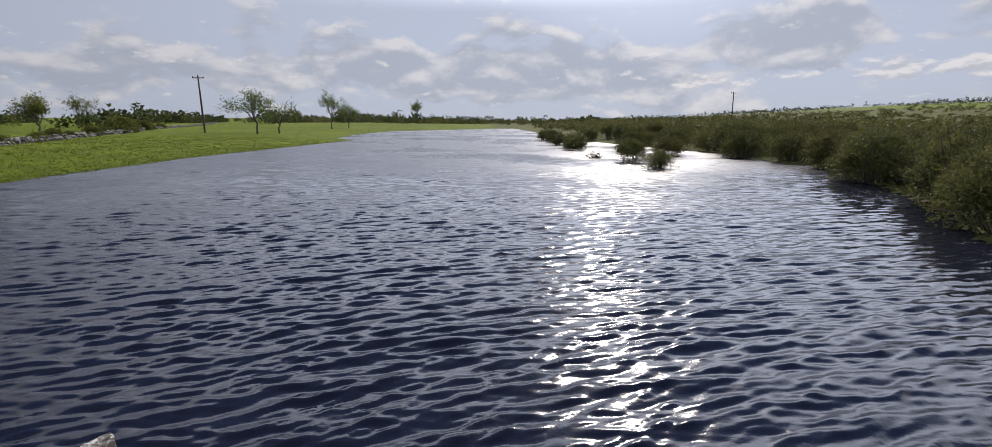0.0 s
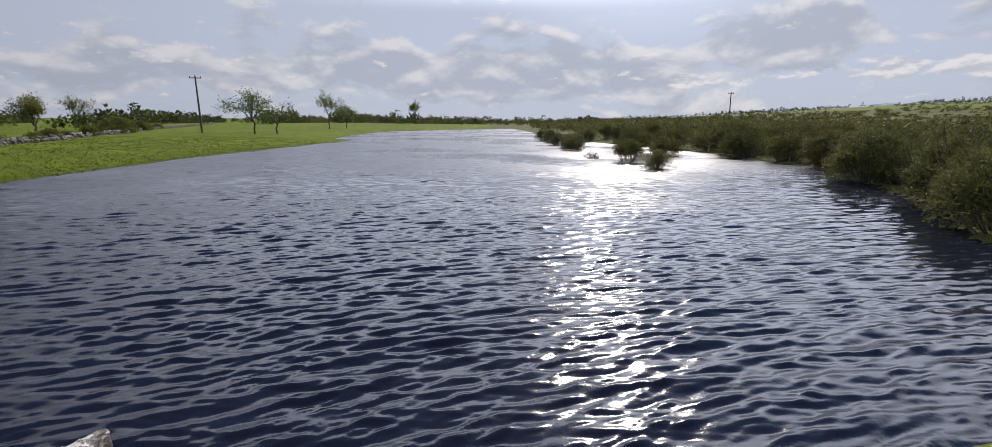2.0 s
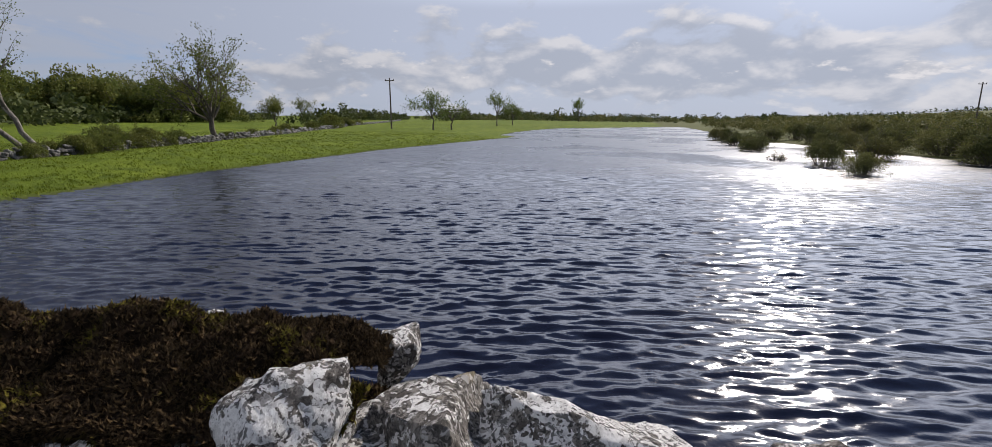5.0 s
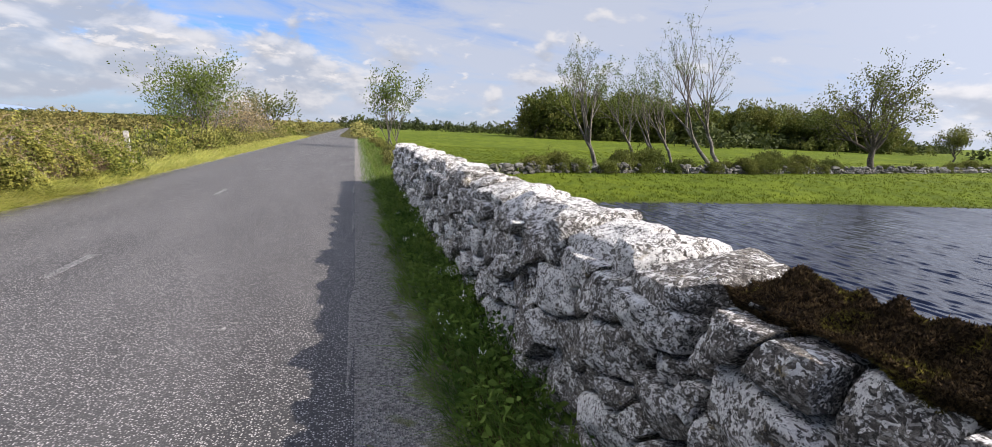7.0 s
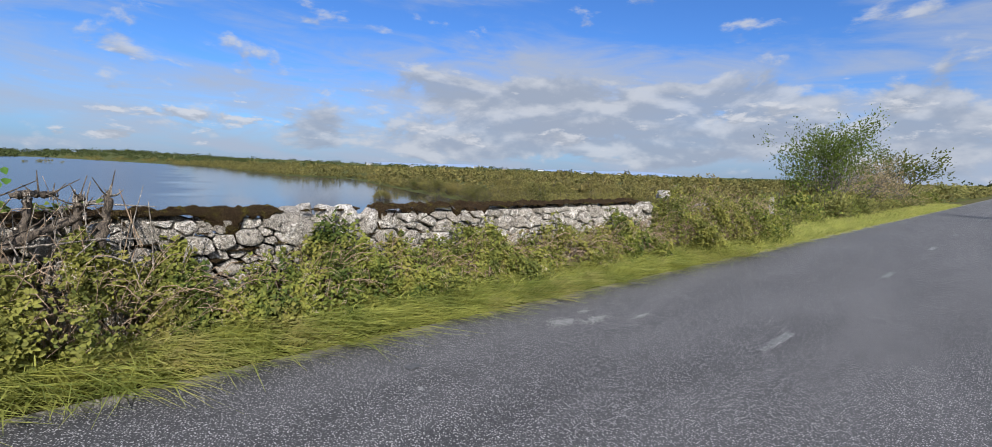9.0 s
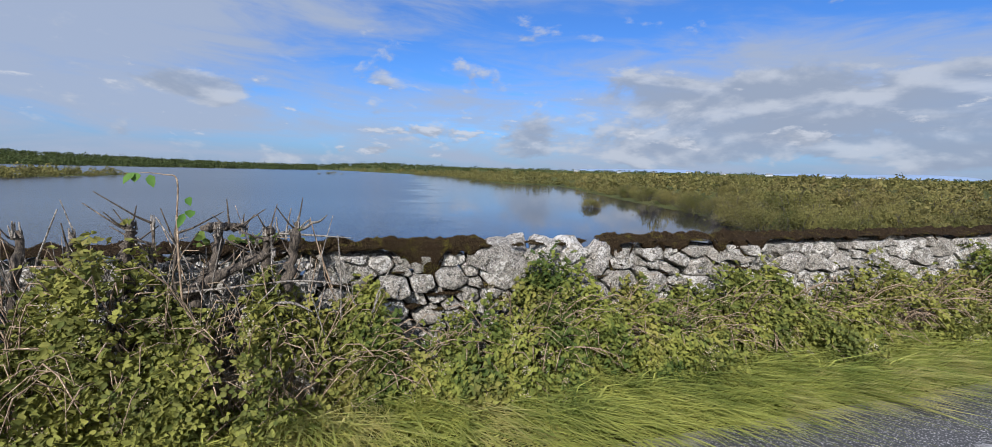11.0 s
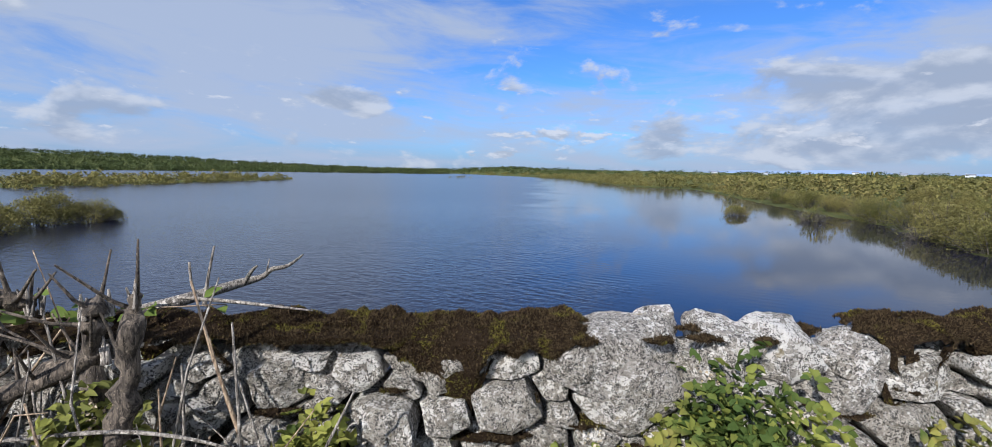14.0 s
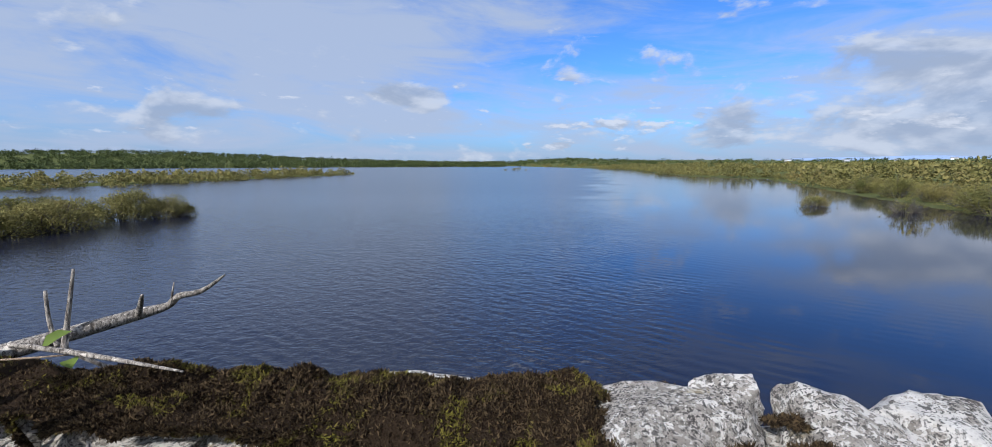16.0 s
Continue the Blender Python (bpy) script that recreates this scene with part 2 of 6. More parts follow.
def make_stone(name, pale, grey, dark, white_share):
    """Limestone under a mosaic of lichen: white crusts with crisp edges, grey weathering, black and ochre specks."""
    s = Surface(name, 0.93, 0.2)
    jitter = s.node("ShaderNodeTexNoise")
    s.feed(jitter.inputs["Vector"], s.place)
    jitter.inputs["Scale"].default_value, jitter.inputs["Detail"].default_value = 38.0, 5.0
    push = s.node("ShaderNodeVectorMath", operation="MULTIPLY_ADD")
    s.feed(push.inputs[0], jitter.outputs["Color"])
    push.inputs[1].default_value = (0.03, 0.03, 0.03)
    s.feed(push.inputs[2], s.place)
    bent = push.outputs[0]
    big = s.axis(0, s.cells(44.0, out="Color", at=bent))
    small = s.axis(1, s.cells(115.0, out="Color", at=bent))
    tiny = s.axis(0, s.cells(190.0, out="Color", at=bent))
    patch = s.noise(9.5, 12, 0.74, 0.35)
    mid = s.noise(26.0, 9, 0.75, 0.5)
    speck = s.noise(62.0, 7, 0.78, 0.2)
    base = s.mix(s.step(mid, 0.42, 0.58), dark, grey)
    base = s.mix(s.step(small, 0.72, 0.76, 0.0, 0.6), base, s.mix(0.5, grey, pale))
    base = s.mix(s.step(speck, 0.40, 0.47, 0.8, 0.0), base, (0.03, 0.028, 0.026))
    lift = s.math("ADD", s.math("MULTIPLY", s.facing_up(), 0.05), s.math("MULTIPLY", s.math("SUBTRACT", s.each(), 0.5), 0.24))
    mosaic = s.math("ADD", s.math("MULTIPLY", s.math("SUBTRACT", big, 0.5), 0.26), s.math("MULTIPLY", s.math("SUBTRACT", small, 0.5), 0.20))
    where = s.math("ADD", s.math("ADD", patch, mosaic), lift)
    lichen = s.step(where, 0.52 - white_share, 0.532 - white_share)
    crust = s.mix(s.step(speck, 0.38, 0.56), s.mix(0.45, pale, grey), pale)
    crust = s.mix(s.step(small, 0.0, 0.5, 0.4, 0.0), crust, s.mix(0.5, pale, grey))
    colour = s.mix(lichen, base, crust)
    ochre = s.step(s.noise(9.0, 6, 0.65, 0.3), 0.63, 0.69)
    colour = s.mix(s.math("MULTIPLY", ochre, 0.45), colour, (0.27, 0.20, 0.075))
    gate = s.noise(13.0, 5, 0.6)
    black = s.math("MULTIPLY", s.step(tiny, 0.74, 0.78), s.step(gate, 0.40, 0.52))
    pits = s.math("MAXIMUM", s.step(s.noise(40.0, 9, 0.78, 0.4), 0.575, 0.605), s.step(s.noise(26.0, 10, 0.78, 0.6), 0.575, 0.60))
    colour = s.mix(s.math("MULTIPLY", s.math("MAXIMUM", black, pits), 0.82), colour, (0.024, 0.021, 0.018))
    s.put("Base Color", colour)
    s.bump(s.noise(14.0, 11, 0.76, 0.4), 1.0, 0.035)
    s.bump(s.math("SUBTRACT", s.math("ADD", speck, s.math("MULTIPLY", lichen, 0.5)), s.math("MULTIPLY", pits, 0.8)), 0.9, 0.012)
    return s.m


STONE = make_stone("lichened_limestone", (0.80, 0.785, 0.75), (0.28, 0.257, 0.225), (0.080, 0.070, 0.060), 0.015)
STONE_PALE = make_stone("pale_limestone", (0.66, 0.61, 0.525), (0.40, 0.355, 0.285), (0.22, 0.188, 0.145), -0.06)

STONE_WHITE = make_stone("white_limestone", (0.64, 0.595, 0.52), (0.41, 0.362, 0.30), (0.24, 0.21, 0.17), -0.06)


def make_core():
    s = Surface("wall_core", 1.0, 0.1)
    # near-black base colour puts deep shade behind the gaps between wall stones
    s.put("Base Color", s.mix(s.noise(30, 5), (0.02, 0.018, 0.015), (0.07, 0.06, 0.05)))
    s.bump(s.noise(40, 6), 0.8, 0.03)
    return s.m


CORE = make_core()


def make_moss():
    s = Surface("brown_moss", 1.0, 0.05)
    n = s.noise(7.0, 5, 0.6, 0.3)
    c = s.mix(s.step(s.island(), 0.1, 0.9), (0.018, 0.012, 0.007), (0.086, 0.058, 0.028))
    c = s.mix(s.math("MULTIPLY", s.step(n, 0.53, 0.61), s.step(s.facing_up(), -0.2, 0.6)), c, (0.13, 0.11, 0.018))
    s.put("Base Color", c)
    s.bump(s.noise(160, 5, 0.7), 0.9, 0.015)
    return s.m


MOSS = make_moss()
MOSS_BED = Surface("moss_bed", 1.0, 0.05)
MOSS_BED.put("Base Color", MOSS_BED.mix(MOSS_BED.noise(60.0, 5, 0.7), (0.010, 0.007, 0.004), (0.045, 0.028, 0.015)))
MOSS_BED.bump(MOSS_BED.noise(90.0, 6, 0.7), 1.0, 0.03)


def make_asphalt():
    s = Surface("worn_asphalt", 0.8, 0.3)
    chip = s.cells(76.0)
    tone = s.axis(0, s.cells(76.0, out="Color"))
    grain = s.math("ADD", s.math("MULTIPLY", tone, 0.6), s.math("MULTIPLY", s.noise(160, 4, 0.7), 0.4))
    wear = s.noise(0.7, 5, 0.55, 0.3, stretch=(1.6, 0.35, 1))
    c = s.mix(s.step(grain, 0.3, 0.72), (0.052, 0.049, 0.047), (0.285, 0.268, 0.255))
    c = s.mix(s.step(tone, 0.84, 0.9, 0.0, 0.42), c, (0.40, 0.38, 0.365))
    c = s.mix(s.step(tone, 0.10, 0.16, 0.85, 0.0), c, (0.022, 0.021, 0.021))
    c = s.mix(s.step(chip, 0.30, 0.48), c, (0.028, 0.027, 0.027))
    c = s.mix(s.step(wear, 0.35, 0.7, 0.0, 0.12), c, (0.22, 0.21, 0.205))
    patch = s.step(s.noise(1.6, 7, 0.65, 0.8), 0.66, 0.72)
    c = s.mix(s.math("MULTIPLY", patch, 0.45), c, (0.36, 0.35, 0.33))
    x = s.axis(0)
    edge = s.math("ADD", x, s.math("MULTIPLY", s.noise(2.2, 5), 0.5))
    c = s.mix(s.step(edge, -4.78, -4.52, 0.75, 0.0), c, (0.32, 0.285, 0.235))
    s.put("Base Color", c)
    s.bump(chip, 0.8, 0.006)
    s.bump(grain, 0.6, 0.004)
    return s.m


def make_gravel():
    s = Surface("roadside_gravel", 0.95, 0.3)
    g = s.cells(70.0, out="Color")
    d = s.cells(70.0)
    c = s.mix(s.axis(0, g), (0.06, 0.056, 0.052), (0.24, 0.225, 0.205))
    moss = s.step(s.math("ADD", s.noise(3.0, 5, 0.6, 0.3), s.math("MULTIPLY", s.math("SUBTRACT", s.axis(0), 0.9), 0.55)), 0.50, 0.62)
    c = s.mix(s.math("MULTIPLY", moss, 0.7), c, (0.075, 0.085, 0.02))
    s.put("Base Color", c)
    s.bump(d, 1.0, 0.02)
    return s.m


def make_paint():
    s = Surface("worn_road_paint", 0.7, 0.4)
    n = s.noise(45, 6, 0.7)
    s.put("Base Color", s.mix(s.step(n, 0.50, 0.60), (0.085, 0.082, 0.08), (0.32, 0.31, 0.30)))
    s.bump(s.noise(200, 4), 0.6, 0.004)
    return s.m


def make_ground():
    """Pasture: bright grass with darker rushy patches, scrubland browner."""
    s = Surface("pasture", 0.95, 0.05)
    big = s.noise(0.05, 5, 0.6, 0.4)
    mid = s.noise(0.7, 6, 0.62, 0.5)
    fine = s.noise(7.0, 5, 0.7, stretch=(1, 1, 0.4))
    c = s.mix(s.step(big, 0.35, 0.65), (0.072, 0.100, 0.008), (0.112, 0.138, 0.012))
    c = s.mix(s.step(mid, 0.40, 0.62), c, (0.052, 0.074, 0.008))
    c = s.mix(s.step(fine, 0.35, 0.75, 0.0, 0.45), c, (0.075, 0.10, 0.014))
    wet = s.step(s.math("ADD", s.axis(2), s.math("MULTIPLY", mid, 0.12)), -1.27, -1.15, 1.0, 0.0)
    c = s.mix(wet, c, (0.045, 0.05, 0.018))
    scrubland = s.math("MAXIMUM", s.step(s.axis(0), -9.0, -7.0, 1.0, 0.0), s.math("MULTIPLY", s.step(s.axis(0), 3.0, 5.0), s.step(s.math("ADD", s.axis(1), s.math("MULTIPLY", s.axis(0), 0.18)), -14.0, -9.0, 1.0, 0.0)))
    scrubland = s.math("MULTIPLY", scrubland, s.math("MAXIMUM", s.step(s.axis(2), 13.0, 15.0, 1.0, 0.0), s.step(s.axis(0), -9.0, -7.0, 1.0, 0.0)))
    c = s.mix(s.math("MULTIPLY", scrubland, 0.85), c, s.mix(mid, (0.03, 0.034, 0.012), (0.085, 0.085, 0.028)))
    causeway = s.step(s.math("ABSOLUTE", s.math("ADD", s.axis(0), 2.1)), 4.3, 4.8, 1.0, 0.0)
    c = s.mix(s.math("MULTIPLY", causeway, 0.9), c, s.mix(fine, (0.035, 0.030, 0.014), (0.10, 0.088, 0.034)))
    s.put("Base Color", c)
    s.bump(mid, 0.8, 0.35)
    s.bump(fine, 1.0, 0.12)
    return s.m


def make_water(name, scale, stretch, depth, fine_scale, fine_depth, out_to, near_rough, far_rough, lee):
    """Dark peaty water; waves too small to tell apart blur into gloss with the distance from the road."""
    s = Surface(name, 0.05, 0.5)
    s.put("Base Color", (0.006, 0.007, 0.014))
    s.put("IOR", 1.33)
    away = s.math("ABSOLUTE", s.axis(0))
    near = s.step(away, out_to * 0.2, out_to, 1.0, 0.08)
    calm = s.step(s.noise(0.09, 3, 0.5, 0.6), 0.36, 0.6, 0.3, 1.0)
    if lee:
        shelter = s.math("ADD", s.math("ADD", s.axis(1), s.math("MULTIPLY", s.noise(0.12, 3, 0.5, 0.6), 14.0)), s.math("MULTIPLY", away, -0.12))
        calm = s.step(shelter, lee - 2.5, lee + 3.5, 1.0, 0.04)
    s.put("Roughness", s.math("MULTIPLY", s.step(away, 3.0, out_to * (1.0 if lee else 0.42), near_rough, far_rough), s.math("ADD", s.math("MULTIPLY", calm, 0.6), 0.4)))
    chop = s.noise(scale, 2, 0.5, 0.5, stretch=stretch)
    ripple = s.noise(fine_scale, 3, 0.55, 0.4, stretch=(stretch[0], 0.5 + 0.5 * stretch[1], 1.0))
    much = s.math("MULTIPLY", calm, near)
    s.bump(s.math("MULTIPLY", chop, s.math("MULTIPLY", much, s.step(away, 8.0, 26.0, 0.35, 1.0))) if not lee else s.math("MULTIPLY", chop, much), 1.0, depth)
    s.bump(s.math("MULTIPLY", ripple, much), 1.0, fine_depth)
    return s.m


def make_leaf(name, a, b, c, share=0.3, patch=2.6):
    """Foliage: three tints that change from plant to plant and, less, from leaf to leaf."""
    s = Surface(name, 0.75, 0.12)
    col = s.mix(s.step(s.noise(patch, 4, 0.6, 0.3), 0.38, 0.62), a, b)
    col = s.mix(s.step(s.noise(patch * 0.7, 4, 0.6, 0.5), 0.53, 0.66, 0.0, 0.6), col, c)
    col = s.mix(s.step(s.each(), 0.3, 1.0, 0.0, 0.35), col, c)
    col = s.mix(s.step(s.island(), 0.0, 0.5, 0.6, 0.0), col, a)
    col = s.mix(s.step(s.island(), 0.5, 1.0, 0.0, 0.6), col, b)
    s.put("Base Color", col)
    s.thin(col, share)
    return s.m


def make_bark(name, pale, dark, scale=30.0):
    s = Surface(name, 0.9, 0.2)
    n = s.noise(scale, 6, 0.65, 0.4, stretch=(1, 1, 0.3))
    blot = s.noise(scale * 0.35, 5, 0.6)
    c = s.mix(s.step(n, 0.35, 0.66), dark, pale)
    c = s.mix(s.step(blot, 0.58, 0.68), c, tuple(min(0.6, v * 1.7) for v in pale))
    c = s.mix(s.step(s.noise(scale * 2.2, 5, 0.7), 0.60, 0.64, 0.0, 0.7), c, tuple(min(0.6, v * 2.2) for v in pale))
    c = s.mix(s.step(s.noise(scale * 1.3, 6, 0.7, 0.5, stretch=(1, 1, 0.16)), 0.56, 0.60, 0.0, 0.85), c, tuple(v * 0.4 for v in dark))
    s.put("Base Color", c)
    s.bump(n, 0.8, 0.012)
    return s.m


ASPHALT, GRAVEL, PAINT, GROUND = make_asphalt(), make_gravel(), make_paint(), make_ground()
RIVER = make_water("river_water", 3.0, (1.0, 0.42, 1.0), 0.05, 26.0, 0.0020, 90.0, 0.12, 0.32, 0)
LAKE = make_water("lake_water", 2.6, (1.0, 0.45, 1.0), 0.013, 6.5, 0.024, 65.0, 0.05, 0.2, 7.0)

# ---- the large structure ----
WATER_Z = -1.3
ROAD_L, ROAD_R = -4.86, 0.48
FACE_R, FACE_L = 1.68, -6.14


def part(name, bm, material, parent=None, label="", smooth=True):
    """Links a bmesh as one mesh object, under a thing where one is given."""
    me = bpy.data.meshes.new(name)
    bm.to_mesh(me)
    bm.free()
    return mesh_part(name, me, material, parent, label, smooth)


def mesh_part(name, me, material, parent=None, label="", smooth=True):
    if material:
        me.materials.append(material)
    if smooth:
        me.polygons.foreach_set("use_smooth", [True] * len(me.polygons))
    ob = new(name, me)
    if parent:
        ob.parent = parent
    if label:
        ob["label"] = label
    return ob


def from_arrays(name, verts, faces, material, parent=None, label="", smooth=True):
    me = bpy.data.meshes.new(name)
    me.from_pydata([tuple(v) for v in verts], [], [tuple(int(i) for i in f) for f in faces])
    me.update()
    return mesh_part(name, me, material, parent, label, smooth)


def grid_mesh(name, xs, ys, height, material, kind="structure", label="", category=""):
    """A sheet over the lines xs and ys, whose height is a function of arrays."""
    gx, gy = np.meshgrid(xs, ys)
    gz = height(gx, gy)
    verts = np.stack([gx.ravel(), gy.ravel(), gz.ravel()], 1)
    w = len(xs)
    i = (np.arange(len(ys) - 1)[:, None] * w + np.arange(w - 1)).ravel()
    ob = from_arrays(name, verts, np.stack([i, i + 1, i + w + 1, i + w], 1), material)
    return tagged(ob, label, category, kind=kind)


def graded(near, step, far, grow=1.12):
    """Lines every step out to near on both sides of 0, then wider and wider out to far."""
    out, d, s = list(np.arange(0, near, step)), near, step
    while d < far:
        out.append(d)
        s *= grow
        d += s
    out.append(far)
    return np.array([-v for v in out[:0:-1]] + out)


def smooth01(v):
    v = np.clip(v, 0, 1)
    return v * v * (3 - 2 * v)


# waterlines: the pasture bank, the flooded scrub by the river, the scrub by the lake
BANK = ((2, 17.4), (10, 16.9), (20, 16.7), (27, 15.9), (45, 13), (60, 8.6), (80, 2.3), (84, 6), (110, 4), (132, -0.4), (153, -6), (195, -54), (230, -90))
SCRUB_E = ((2, -14), (10, -16.5), (13.5, -20.5), (19.3, -24.7), (26.4, -29), (42, -32), (73, -31), (144, -45), (195, -54), (230, -90))
SHORE_W = ((-3000, -40), (-900, -30), (-600, -8), (-265, 48), (-120, 36), (-102, 45), (-52, 30), (-34, 25.5), (-22, 19.5), (-14, 17), (-6, 13))


def along(line, x):
    return np.interp(x, [p[0] for p in line], [p[1] for p in line])


def ripple2(x, y, s):
    return np.sin(x * s + 1.3 * np.sin(y * s * 0.7)) * np.sin(y * s * 1.13 + 1.7 * np.sin(x * s * 0.61))


def ground_height(x, y):
    """Height of the land; it lies under the water in the river and the lake."""
    bed = -2.3 + 0 * x
    # pasture, rising from the river to the wood
    d = y - along(BANK, x) + 0.25 * ripple2(x, y, 0.35)
    pasture = WATER_Z + np.where(d < 0, 0.12 * d, 0.11 * np.minimum(d, 6.5) + 0.0145 * np.clip(d - 6.5, 0, 95)) + 0.05 * ripple2(x, y, 0.9) * smooth01(d / 3)
    pasture = np.where(d > -9, pasture, bed)
    east = WATER_Z + 0.02 * (x - 225) + 0 * y
    pasture = np.where(x > 222, np.maximum(pasture, np.minimum(east, -0.3)), pasture)
    d = along(SCRUB_E, x) - y
    scrub = np.where(d > -8, WATER_Z + np.where(d < 0, 0.15 * d, 0.03 * np.minimum(d, 20)), bed)
    d = y - along(SHORE_W, x)
    west = np.where(d > -8, WATER_Z + np.where(d < 0, 0.15 * d, 0.03 * np.minimum(d, 20)), bed)
    spit = WATER_Z + 0.35 - 0.06 * np.abs(y + 72 + 0.1 * (x + 65)) - 0.02 * np.clip(-150 - x, 0, 200) - 0.3 * np.clip(x + 40, 0, 50)
    z = np.where(x > -2, np.maximum(np.maximum(pasture, scrub), bed), np.maximum(np.maximum(west, spit), bed))
    # the causeway that carries the road
    mid = -2.1
    side = np.abs(x - mid)
    bank = -0.06 + 0.05 * smooth01((-x - 5.0) / 0.8) - 0.9 * np.clip(side - 4.75, 0, 3)
    z = np.maximum(z, bank)
    # rising ground far off
    r = np.hypot(x, y)
    a = np.arctan2(y, x)
    swell = np.maximum(9 + 7 * np.sin(a * 5 + 0.7) + 4 * np.sin(a * 13 + 2), 0)
    turn = np.abs((a + 2.38 + math.pi) % (2 * math.pi) - math.pi)
    ridge = 20 * np.exp(-((turn / 0.42) ** 2)) * smooth01((r - 620) / 380)
    turn = np.abs((a - 3.07 + math.pi) % (2 * math.pi) - math.pi)
    ridge = ridge + 8 * np.exp(-((turn / 0.13) ** 2)) * smooth01((r - 700) / 250)
    hill_e = 24 * smooth01((-0.3 - a) / 0.75) * smooth01((a + 1.9) / 0.4) * smooth01((r - 300) / 620)
    far = smooth01((r - 500) / 1500)
    z = z + far * (swell * 0.6 + 4) + ridge + hill_e
    return z


lines_x = np.unique(np.concatenate([graded(70, 1.0, 4200, 1.09), np.array([-6.9, -6.2, -5.5, -4.9, 0.45, 0.9, 1.6, 2.3, 2.65])]))
lines_y = graded(70, 1.0, 4200, 1.09)
ground = grid_mesh("ground", lines_x, lines_y, ground_height, GROUND, label="green pasture and scrubland round the water", category="ground")

def stepped(start, step, grow, stop, far, rate):
    """Lines from start, each step a little wider, out to stop; then much wider, out to far."""
    out = [start]
    while out[-1] < stop:
        out.append(out[-1] + step + grow * abs(out[-1] - start))
    while out[-1] < far:
        out.append(out[-1] + (out[-1] - out[-2]) * rate)
    return np.array(out)


def river_waves(x, y):
    """Short wind waves running along the river; each length fades out where the sheet grows too coarse to carry it."""
    rs = np.random.RandomState(17)
    coarse = 0.020 + 0.0035 * np.abs(x - 3.5) + 0.15 * (0.05 + 0.006 * np.abs(y))
    h = 0 * x
    for i in range(88):
        length = 0.085 * (9.0 ** (i / 87)) * rs.uniform(0.92, 1.08)
        turn = rs.normal() * (0.42 - 0.0030 * i) + 0.08
        k = 2 * math.pi / length
        group = 0.6 + 0.55 * np.sin(x * k * 0.09 + y * k * 0.05 * rs.uniform(-1, 1) + rs.uniform(0, 6.28))
        steep = 0.076 * min(1.0, 0.25 / length)
        h += smooth01((length / coarse - 2.0) / 1.2) * group * steep / k * np.sin(k * (x * math.cos(turn) + y * math.sin(turn)) + rs.uniform(0, 6.28) + 0.6 * np.sin(0.45 * y + i))
    fade = 1 - smooth01((x - 60) / 80)
    h = h + 5.0 * h * h
    return WATER_Z + h * fade


river_y = np.concatenate([-stepped(0.0, 0.05, 0.006, 36, 420, 1.25)[:0:-1], stepped(0.0, 0.05, 0.006, 19, 420, 1.25)])
river = grid_mesh("water_river", np.concatenate([[2.0, 2.6, 3.1], stepped(3.5, 0.020, 0.0035, 85, 420, 1.25)]), river_y, river_waves, RIVER, label="dark wind-ruffled river in flood", category="water")


def lake_waves(x, y):
    """Small ripples on the open lake, dying out in the lee of the scrub."""
    rs = np.random.RandomState(23)
    coarse = 0.030 + 0.005 * np.abs(x + 4.0)
    h = 0 * x
    for i in range(44):
        length = 0.12 * (3.2 ** (i / 43)) * rs.uniform(0.92, 1.08)
        turn = rs.normal() * 0.22 - 0.75
        k = 2 * math.pi / length
        group = 0.6 + 0.5 * np.sin(x * k * 0.07 + y * k * 0.06 * rs.uniform(-1, 1) + rs.uniform(0, 6.28))
        h += smooth01((length / coarse - 2.2) / 1.6) * group * 0.037 / k * np.sin(k * (x * math.cos(turn) + y * math.sin(turn)) + rs.uniform(0, 6.28))
    lee = smooth01((y - 0.12 * np.abs(x) + 1.5 * np.sin(0.33 * x) + 1.0) / 6)
    return WATER_Z + h * (1 - 0.93 * lee) * (1 - smooth01((-x - 40) / 30))


lake_y = stepped(0.0, 0.09, 0.008, 55, 1500, 1.3)
lake = grid_mesh("water_lake", -stepped(4.0, 0.030, 0.005, 60, 1500, 1.3)[::-1], np.concatenate([-lake_y[:0:-1], lake_y]), lake_waves, LAKE, label="calm blue flooded lake", category="water")

road_y = np.concatenate([np.arange(-30, 60, 1.5), np.arange(60, 700, 12)])
road = grid_mesh("road", np.array([-4.95, ROAD_L, -4.2, -3.3, -2.2, -1.1, -0.3, ROAD_R, 0.55]), road_y, lambda x, y: 0.03 * (1 - ((x + 2.2) / 2.75) ** 2) - 0.02 + 0 * y, ASPHALT, label="worn grey tarmac country road", category="road")
grid_mesh("road_shoulder", np.array([0.5, 0.6, 0.75, 0.9, 1.05, 1.2]), road_y, lambda x, y: -0.02 - 0.04 * (x - 0.5) + 0.006 * np.sin(y * 7 + x * 20), GRAVEL, label="loose mossy gravel beside the tarmac", category="gravel")

# the blue of distant haze is painted into this base colour
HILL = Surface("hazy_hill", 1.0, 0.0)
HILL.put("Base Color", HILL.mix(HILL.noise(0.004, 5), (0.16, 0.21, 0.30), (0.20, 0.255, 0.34)))


